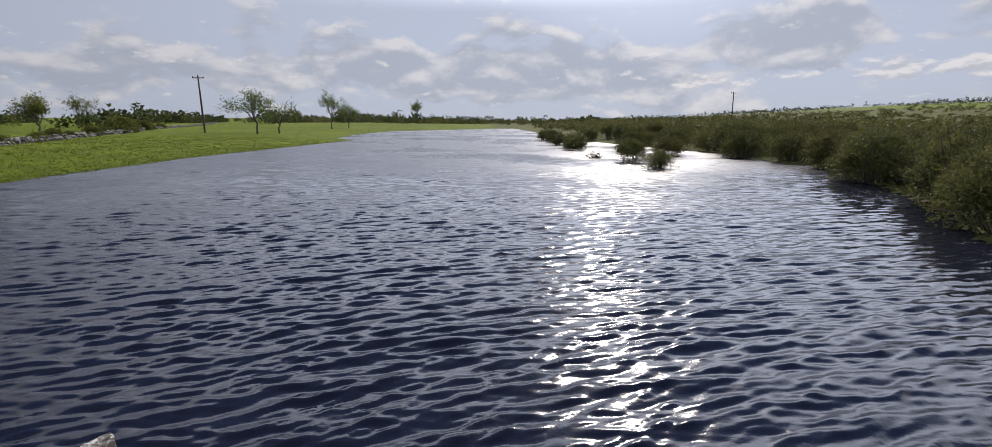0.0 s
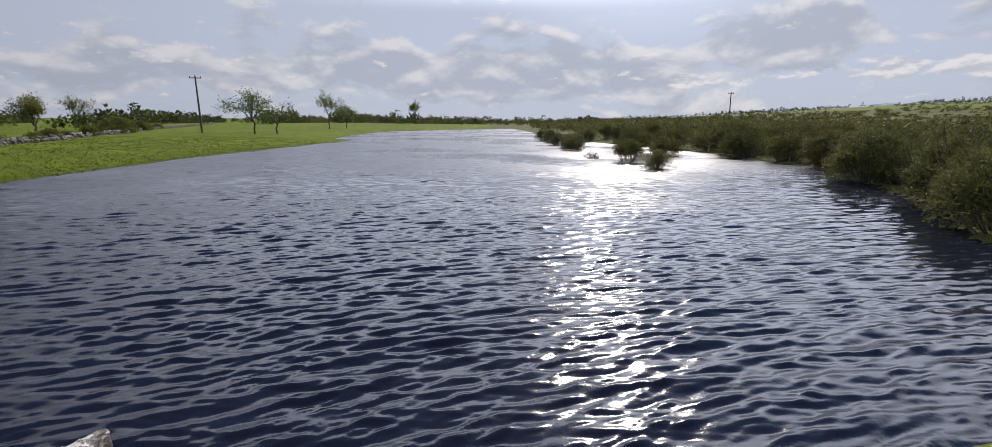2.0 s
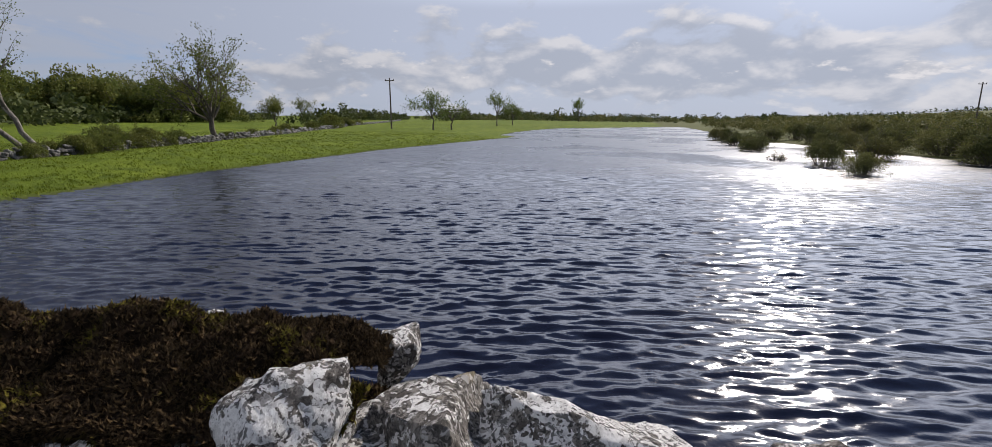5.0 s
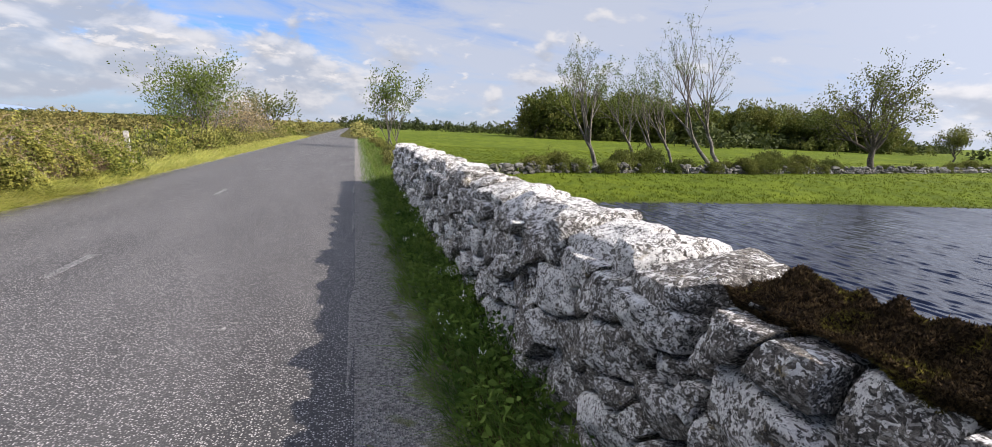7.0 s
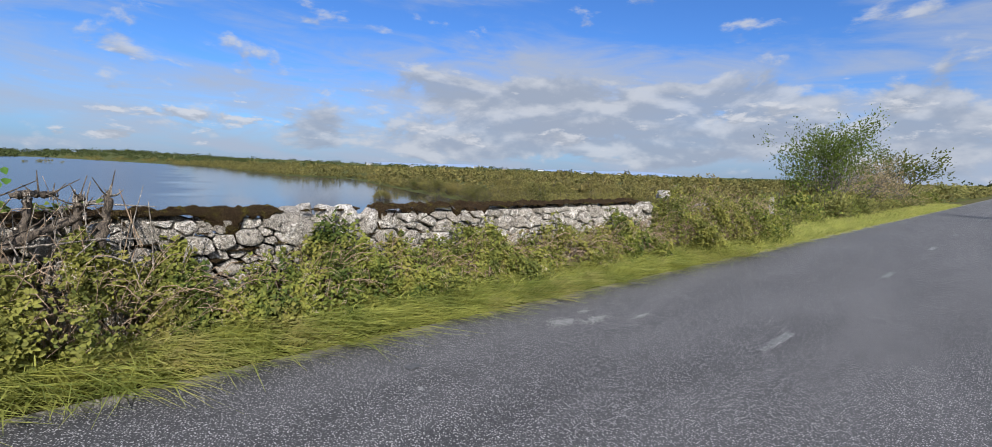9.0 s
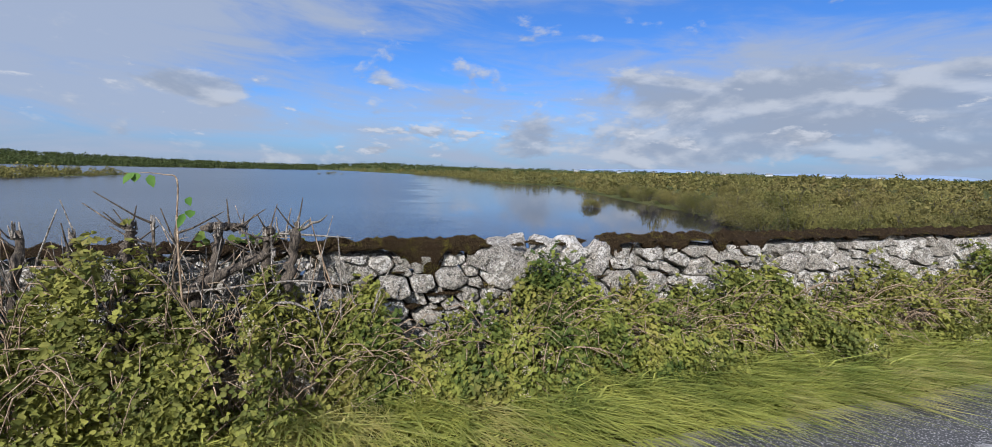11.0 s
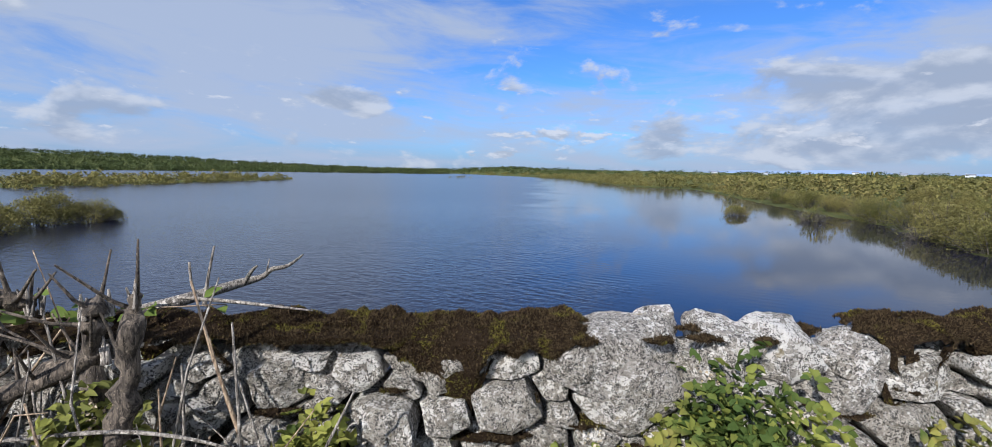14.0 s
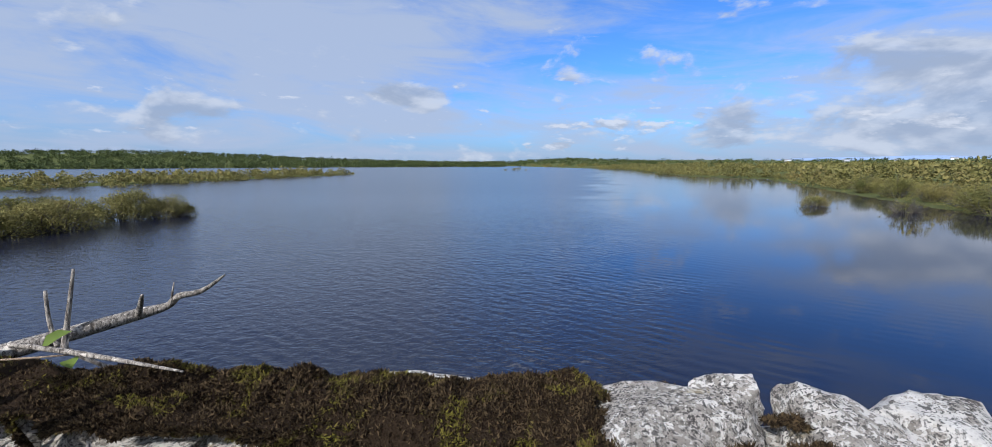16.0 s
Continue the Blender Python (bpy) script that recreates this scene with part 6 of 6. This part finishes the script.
# ---- moss on the walls ----
def build_moss(name, label, y0, y1, back, front, top, hang, out, seed, tufts, thick=0.045):
    """A ragged blanket of moss over the top of a wall, hanging down its face in tongues, with a fur of small shoots."""
    rs = np.random.RandomState(seed)
    ny, nv = max(8, int((y1 - y0) / 0.025)), 22
    verts, normals, there = [], [], []
    for i in range(ny + 1):
        y = y0 + (y1 - y0) * i / ny
        near_end = min(y - y0, y1 - y)
        ragged = 0.05 * noise.noise((y * 3, seed, 8)) + 0.03
        end = min(1.0, max(0.15, near_end / 0.14))
        drop = hang * max(0.1, 0.5 + 2.0 * noise.noise((y * 4.3, seed, 1.5)) + 1.1 * noise.noise((y * 11, seed, 4.5))) * end
        for j in range(nv + 1):
            s = j / nv
            bk = back + 0.07 * noise.noise((y * 5, seed, 2)) + 0.03 * noise.noise((y * 17, seed, 2)) + (front - back) * 0.45 * (1 - min(1.0, near_end / 0.2)) ** 2
            if s < 0.6:
                x = bk + (front + 0.06 * noise.noise((y * 7, seed, 5)) - bk) * (s / 0.6)
                swell = 1 + 1.5 * noise.noise((x * 7, y * 7, seed)) + 1.1 * noise.noise((x * 18, y * 18, seed))
                z = top - 0.03 + thick * swell * math.sqrt(max(0.0, math.sin(math.pi * min(0.97, max(0.03, s / 0.62))))) * end
                nrm = (out * (s - 0.3) * 1.2, 0, 1)
            else:
                k = (s - 0.6) / 0.4
                x = front + out * (0.03 + 0.03 * math.sin(math.pi * k) + 0.03 * noise.noise((y * 9, k * 3, seed)) + 0.012 * noise.noise((y * 22, k * 7, seed))) * end
                z = top - 0.02 - drop * k
                nrm = (out, 0, 0.4)
            verts.append((x, y + 0.02 * noise.noise((x * 12, y * 12 + s * 4, seed)), z))
            normals.append(nrm)
            hole = noise.noise((y * 5.5, s * 3.4, seed + 0.5)) + 0.45 * noise.noise((y * 15, s * 9, seed))
            there.append(y1 - y0 < 0.3 or hole < (0.95 if s < 0.66 else 0.34) + ragged and near_end > 0.10 * (0.5 + noise.noise((s * 5, seed, y0))))
    w = nv + 1
    quads = [(i * w + j, i * w + j + 1, (i + 1) * w + j + 1, (i + 1) * w + j) for i in range(ny) for j in range(nv) if there[i * w + j] and there[(i + 1) * w + j + 1]]
    moss = tagged(new(name), label, "moss", "moss on the walls")
    mesh_part("cushion", fast_mesh("cushion", verts, quads), MOSS_BED.m, moss)
    va, na = np.array(verts), unit(np.array(normals))
    at = np.array(quads)[rs.randint(0, len(quads), tufts)]
    mixw = rs.dirichlet((1, 1, 1, 1), tufts)
    p = np.einsum("nk,nkd->nd", mixw, va[at])
    d = na[at[:, 0]] + rs.normal(size=(tufts, 3)) * 1.1
    v, q = leaf_arrays(p - unit(d) * 0.004, d, 0.017, 0.0048, rs)
    tagged(mesh_part("fur", fast_mesh("fur", v, q), MOSS, moss, smooth=False), kind="stuff")
    return moss


build_moss("moss_cushion", "dark brown moss cushion over the parapet stones", -1.98, -0.76, 2.05, 1.74, 1.165, 0.06, -1, 301, 60000, 0.05)
rng_m = random.Random(13)
for n in range(9):
    s = rng_m.uniform(0.03, 0.08)
    cy, cx = rng_m.choice((rng_m.uniform(-2.15, -1.85), rng_m.uniform(-0.85, -0.45), rng_m.uniform(-0.5, 2.5))), rng_m.uniform(1.74, 2.05)
    build_moss("moss_tuft", "small dark moss tuft on the parapet stones", cy - s, cy + s, cx + s * 0.7, cx - s * 0.7, coping_top(cy) + 0.0, 0.03, -1, 340 + n, 600, 0.03)
WEST_TOP = 1.185
for n, (a, b, hang, tufts, bk) in enumerate(((-5.3, -3.4, 0.08, 4000, -6.38), (-3.4, -2.1, 0.08, 4000, -6.38), (-2.2, -1.25, 0.06, 4500, -6.38), (-1.3, -0.55, 0.17, 24000, -6.38), (-0.62, 0.14, 0.16, 24000, -6.38), (1.25, 1.75, 0.13, 14000, -6.38), (1.7, 2.6, 0.12, 11000, -6.38), (2.55, 3.6, 0.1, 5500, -6.38), (3.6, 5.4, 0.05, 5000, -6.38), (5.4, 7.3, 0.05, 4000, -6.38))):
    build_moss("moss_cushion", "dark brown moss with yellow-green tips along the wall top", a - 0.08, b + 0.08, bk, FACE_L, WEST_TOP, hang, 1, 310 + n, tufts, 0.04)
for n, (cy, cx, s) in enumerate(((0.10, -6.10, 0.05), (0.38, -6.10, 0.05), (0.56, -6.12, 0.06), (0.30, -6.30, 0.09), (0.78, -6.10, 0.035), (1.02, -6.24, 0.06), (0.56, -6.24, 0.06), (0.18, -6.26, 0.05))):
    build_moss("moss_tuft", "small dark moss tuft between pale stones", cy - s, cy + s, cx - 0.03, cx + 0.03, 1.185, 0.06, 1, 330 + n, 700, 0.035)
rng_m = random.Random(31)
for n in range(34):
    s = rng_m.uniform(0.04, 0.10)
    cy, cz = rng_m.choice((rng_m.uniform(-1.6, 3.0), rng_m.uniform(-1.4, 0.2))), rng_m.uniform(0.62, 1.0)
    build_moss("moss_tuft", "dark brown moss tuft in a joint of the wall", cy - s, cy + s, FACE_L - 0.03, FACE_L + 0.035, cz, rng_m.uniform(0.03, 0.08), 1, 360 + n, 500, 0.025)

# ---- cut hedge on the west wall: stumps, sticks and a dead branch ----
STUMP_BARK = make_bark("stump_bark", (0.115, 0.09, 0.065), (0.026, 0.021, 0.016), 70.0)


def build_stump(pts, radii, seed, label="grey cut hedge stump with a splintered top"):
    """A bent cut stem with knots along it and splinters at its broken top."""
    rng = random.Random(seed)
    stump = tagged(new("hedge_stump"), label, "tree stump", "cut hedge stumps")
    base = Vector(pts[0])
    path, rad = [], []
    for i in range(len(pts) - 1):
        for k in range(6):
            s = k / 6
            path.append(Vector(pts[i]).lerp(Vector(pts[i + 1]), s) - base + Vector((rng.gauss(0, 0.009), rng.gauss(0, 0.009), 0)))
            rad.append(0.66 * (radii[i] + (radii[i + 1] - radii[i]) * s) * rng.uniform(0.7, 1.3))
    path.append(Vector(pts[-1]) - base)
    rad.append(radii[-1] * 0.66)
    tubes = Tubes()
    tubes.add(path, rad, 14)
    tubes.v = [v + noise.noise_vector(v * 26 + Vector((seed, 0, 0))) * 0.011 + noise.noise_vector(v * 75) * 0.005 for v in tubes.v]
    mesh_part("stem", tubes.mesh("stem"), STUMP_BARK, stump)
    tubes = Tubes()
    for _ in range(6):
        a = rng.uniform(0, 6.28)
        foot = path[-1] + Vector((math.cos(a), math.sin(a), 0)) * radii[-1] * 0.7 - Vector((0, 0, 0.04))
        tubes.add([foot, foot + Vector((rng.gauss(0, 0.008), rng.gauss(0, 0.008), rng.uniform(0.05, 0.10)))], [radii[-1] * 0.26, 0.003], 4)
    mesh_part("broken_top", tubes.mesh("broken_top"), DEAD_WOOD, stump)
    for _ in range(5):
        tubes = Tubes()
        foot = path[rng.randrange(len(path) // 2, len(path))]
        way = Vector((rng.uniform(-0.2, 0.8), rng.gauss(0, 0.8), rng.uniform(0.2, 1.0)))
        tubes.add([foot, foot + way * 0.07, foot + way * rng.uniform(0.12, 0.26) + Vector((0, 0, 0.04))], [0.009, 0.006, 0.003], 5)
        mesh_part("side_shoot", tubes.mesh("side_shoot"), STUMP_BARK, stump)
    stump.matrix_basis = Matrix.Translation(base)


build_stump(((-5.78, -2.27, 0.3), (-5.8, -2.29, 0.76), (-5.81, -2.29, 1.01), (-5.82, -2.33, 1.14), (-5.81, -2.28, 1.29), (-5.81, -2.27, 1.40)), (0.05, 0.045, 0.05, 0.056, 0.046, 0.036), 401)
build_stump(((-5.78, -2.06, 0.3), (-5.82, -1.99, 0.73), (-5.85, -1.94, 0.95), (-5.86, -1.83, 1.11), (-5.87, -1.80, 1.35)), (0.085, 0.075, 0.06, 0.05, 0.044), 402)
build_stump(((-5.86, -1.90, 1.36), (-5.88, -1.78, 1.37), (-5.87, -1.66, 1.36)), (0.036, 0.048, 0.026), 404, "knotted sideways burr on a cut hedge stump")
build_stump(((-5.92, -1.56, 0.7), (-5.91, -1.53, 1.0), (-5.9, -1.515, 1.25), (-5.91, -1.51, 1.34)), (0.05, 0.046, 0.046, 0.05), 405)
build_stump(((-5.76, -1.48, 0.6), (-5.80, -1.40, 0.9), (-5.81, -1.36, 1.1), (-5.81, -1.33, 1.3), (-5.81, -1.31, 1.40)), (0.056, 0.05, 0.046, 0.040, 0.022), 406)
build_stump(((-5.80, -2.0, 0.94), (-5.86, -1.72, 1.09), (-5.92, -1.49, 1.19)), (0.062, 0.054, 0.042), 408, "thick grey stem lying aslant among cut stumps")
build_stump(((-5.85, -2.95, 0.3), (-5.84, -2.9, 1.0), (-5.85, -2.86, 1.36)), (0.05, 0.042, 0.032), 409)
build_stump(((-5.8, -2.55, 0.3), (-5.8, -2.6, 1.0), (-5.78, -2.56, 1.36)), (0.036, 0.03, 0.024), 410)
build_stump(((-5.82, -2.16, 0.5), (-5.82, -2.18, 1.0), (-5.82, -2.16, 1.40)), (0.022, 0.02, 0.014), 411, "thin cut hedge stem with a split top")
build_stump(((-5.75, -2.02, 0.4), (-5.75, -2.04, 0.95), (-5.74, -2.0, 1.42)), (0.02, 0.018, 0.012), 412, "thin cut hedge stem with a split top")

rng_t = random.Random(77)
for n in range(110):
    y = rng_t.uniform(-3.0, -1.2) if n % 8 else rng_t.uniform(-1.2, -0.8)
    low = rng_t.uniform(0.35, 0.95)
    lift_by = rng_t.uniform(0.3, 0.62)
    foot = Vector((-5.82 + rng_t.uniform(-0.15, 0.12), y, low))
    tip = foot + Vector((rng_t.gauss(0, 0.06), rng_t.gauss(0, 0.2), lift_by))
    mid = foot.lerp(tip, 0.5) + Vector((rng_t.gauss(0, 0.02), rng_t.gauss(0, 0.02), 0))
    tubes = Tubes()
    r = rng_t.uniform(0.003, 0.0075)
    tubes.add([p - foot for p in (foot, mid, tip)], [r, r * 0.85, r * 0.5], 5)
    stick = tagged(mesh_part("dead_stick", tubes.mesh("dead_stick"), DEAD_WOOD if n % 3 else CANE), "thin dry stick among the cut stumps", "stick", "dry sticks in the cut hedge")
    stick.matrix_basis = Matrix.Translation(foot)


def bent_stick(name, label, rows, radii, sides=6, material=None):
    """A long stick laid through points."""
    pts = [Vector(p) for p in rows]
    smooth_pts = []
    for i in range(len(pts) - 1):
        p0, p1, p2, p3 = pts[max(i - 1, 0)], pts[i], pts[i + 1], pts[min(i + 2, len(pts) - 1)]
        for k in range(4):
            t = k / 4
            smooth_pts.append(0.5 * (2 * p1 + (p2 - p0) * t + (2 * p0 - 5 * p1 + 4 * p2 - p3) * t * t + (3 * p1 - p0 - 3 * p2 + p3) * t ** 3))
    smooth_pts.append(pts[-1])
    at = np.linspace(0, 1, len(smooth_pts))
    rad = np.interp(at, np.linspace(0, 1, len(radii)), radii)
    tubes = Tubes()
    tubes.add([p - pts[0] for p in smooth_pts], [float(r) for r in rad], sides)
    ob = mesh_part(name, tubes.mesh(name), material or DEAD_WOOD)
    ob.matrix_basis = Matrix.Translation(pts[0])
    return tagged(ob, label, "branch")


bent_stick("lying_stick", "long pale stick lying across the cut hedge", ((-5.76, -2.35, 0.93), (-5.74, -1.92, 0.97), (-5.74, -1.62, 0.99), (-5.74, -1.34, 1.01), (-5.73, -1.12, 0.99), (-5.72, -0.97, 0.95)), (0.007, 0.008, 0.007, 0.006, 0.003))
bent_stick("lying_stick", "short pale stick lying low in the brambles", ((-5.72, -1.66, 0.84), (-5.7, -1.50, 0.865), (-5.7, -1.35, 0.87), (-5.7, -1.22, 0.80)), (0.010, 0.012, 0.010, 0.005))
bent_stick("lying_stick", "thin grey stick lying over the moss", ((-6.3, -1.5, 1.26), (-6.28, -1.25, 1.245), (-6.25, -0.95, 1.22)), (0.008, 0.008, 0.003))

dead = tagged(new("dead_branch"), "weathered dead branch reaching out over the lake", "branch")


def dead_part(name, rows, radii, sides=8):
    ob = bent_stick(name, "", rows, radii, sides)
    del ob["category"]
    ob.parent = dead


dead_part("bough", ((-6.0, -2.25, 1.06), (-6.2, -1.95, 1.13), (-6.38, -1.62, 1.20), (-6.5, -1.5, 1.225), (-6.62, -1.40, 1.245), (-6.67, -1.33, 1.262), (-6.668, -1.285, 1.298), (-6.70, -1.22, 1.31), (-6.751, -1.163, 1.358)), (0.034, 0.031, 0.027, 0.024, 0.021, 0.013, 0.012, 0.009, 0.003), 10)
dead_part("twig", ((-6.41, -1.46, 1.20), (-6.425, -1.45, 1.30), (-6.428, -1.417, 1.448)), (0.010, 0.007, 0.004))
dead_part("twig", ((-6.41, -1.48, 1.21), (-6.43, -1.52, 1.28), (-6.437, -1.529, 1.376)), (0.008, 0.006, 0.005))
dead_part("twig", ((-6.60, -1.38, 1.25), (-6.56, -1.33, 1.31), (-6.515, -1.283, 1.345)), (0.011, 0.008, 0.004))
dead_part("twig", ((-6.66, -1.31, 1.27), (-6.66, -1.29, 1.35)), (0.005, 0.002))
dead_part("twig", ((-6.42, -1.47, 1.2), (-6.5, -1.38, 1.10), (-6.656, -1.266, 1.009)), (0.008, 0.006, 0.003))

sprout = tagged(new("hedge_sprout"), "single green shoot with large leaves rising from the cut hedge", "shoot")
ob = bent_stick("stem", "", ((-5.66, -1.97, 0.9), (-5.65, -1.975, 1.2), (-5.64, -1.97, 1.45), (-5.64, -1.96, 1.68), (-5.64, -2.02, 1.71), (-5.64, -2.12, 1.72), (-5.64, -2.19, 1.71)), (0.007, 0.006, 0.005, 0.0045, 0.003, 0.002, 0.0015), 6, CANE)
del ob["category"]
ob.parent = sprout
rs_l = np.random.RandomState(5)
for c, w in (((-5.64, -2.17, 1.72), (0.15, -0.5, -0.5)), ((-5.64, -2.16, 1.72), (0.3, -0.2, -0.8)), ((-5.64, -2.10, 1.71), (0.3, 0.25, -0.7)), ((-5.64, -1.90, 1.58), (0.3, 0.1, -0.9)), ((-5.64, -1.90, 1.50), (0.4, 0.1, -0.9)), ((-5.64, -1.93, 1.48), (0.5, -0.2, -0.7))):
    v, q = broad_leaves(np.array([c]), np.array([w]), 0.085, 0.065, rs_l, np.array([[1.0, 0.1, 0.4]]))
    mesh_part("leaf", fast_mesh("leaf", v, q), SHOOT_LEAF, sprout, smooth=False)

ivy = tagged(new("ivy_sprig"), "green ivy sprig trailing over the mossy wall top", "ivy")
ob = bent_stick("stem", "", ((-6.1, -2.0, 1.2), (-6.15, -1.8, 1.23), (-6.2, -1.6, 1.24), (-6.28, -1.42, 1.23), (-6.34, -1.33, 1.22)), (0.004, 0.004, 0.003, 0.003, 0.002), 5, CANE)
del ob["category"]
ob.parent = ivy
rs_i = np.random.RandomState(9)
for n in range(34):
    k = rs_i.uniform(0, 1)
    c = np.array([[-6.1 - 0.24 * k * k + rs_i.normal() * 0.05, -2.0 + 0.66 * k, 1.235 + 0.02 * rs_i.normal()]])
    v, q = broad_leaves(c, rs_i.normal(size=(1, 3)) * np.array([1, 1, 0.3]) + np.array([0.3, 0, 0.1]), 0.06, 0.05, rs_i, np.array([[0.5, 0.0, 1.0]]))
    mesh_part("leaf", fast_mesh("leaf", v, q), ASH_LEAF, ivy, smooth=False)

# ---- beside the far road: post and boulders ----
bm = bmesh.new()
box_into(bm, (-0.07, -0.07, -0.2), (0.07, 0.07, 1.10))
bmesh.ops.bevel(bm, geom=bm.edges[:], offset=0.015, segments=2, affect="EDGES")
post = tagged(part("fence_post", bm, CONCRETE, smooth=False), "weathered concrete post in the roadside hedge", "post")
post.matrix_basis = pose(-6.75, 17.0, 0.0, 2, -3, 10)
rng_b = random.Random(15)
for x, y, z, s in ((-6.15, 10.3, 0.72, 0.5), (-6.3, 9.75, 0.7, 0.35), (-6.3, 8.6, 1.15, 0.3)):
    ob = tagged(part("boulder", rock_mesh(s, s * 1.15, s * 0.75, rng_b, 7, 5.0, 0.08), STONE_PALE), "pale boulder half hidden in the hedge", "boulder")
    ob.matrix_basis = pose(x, y, z, 0, 0, rng_b.uniform(0, 90))
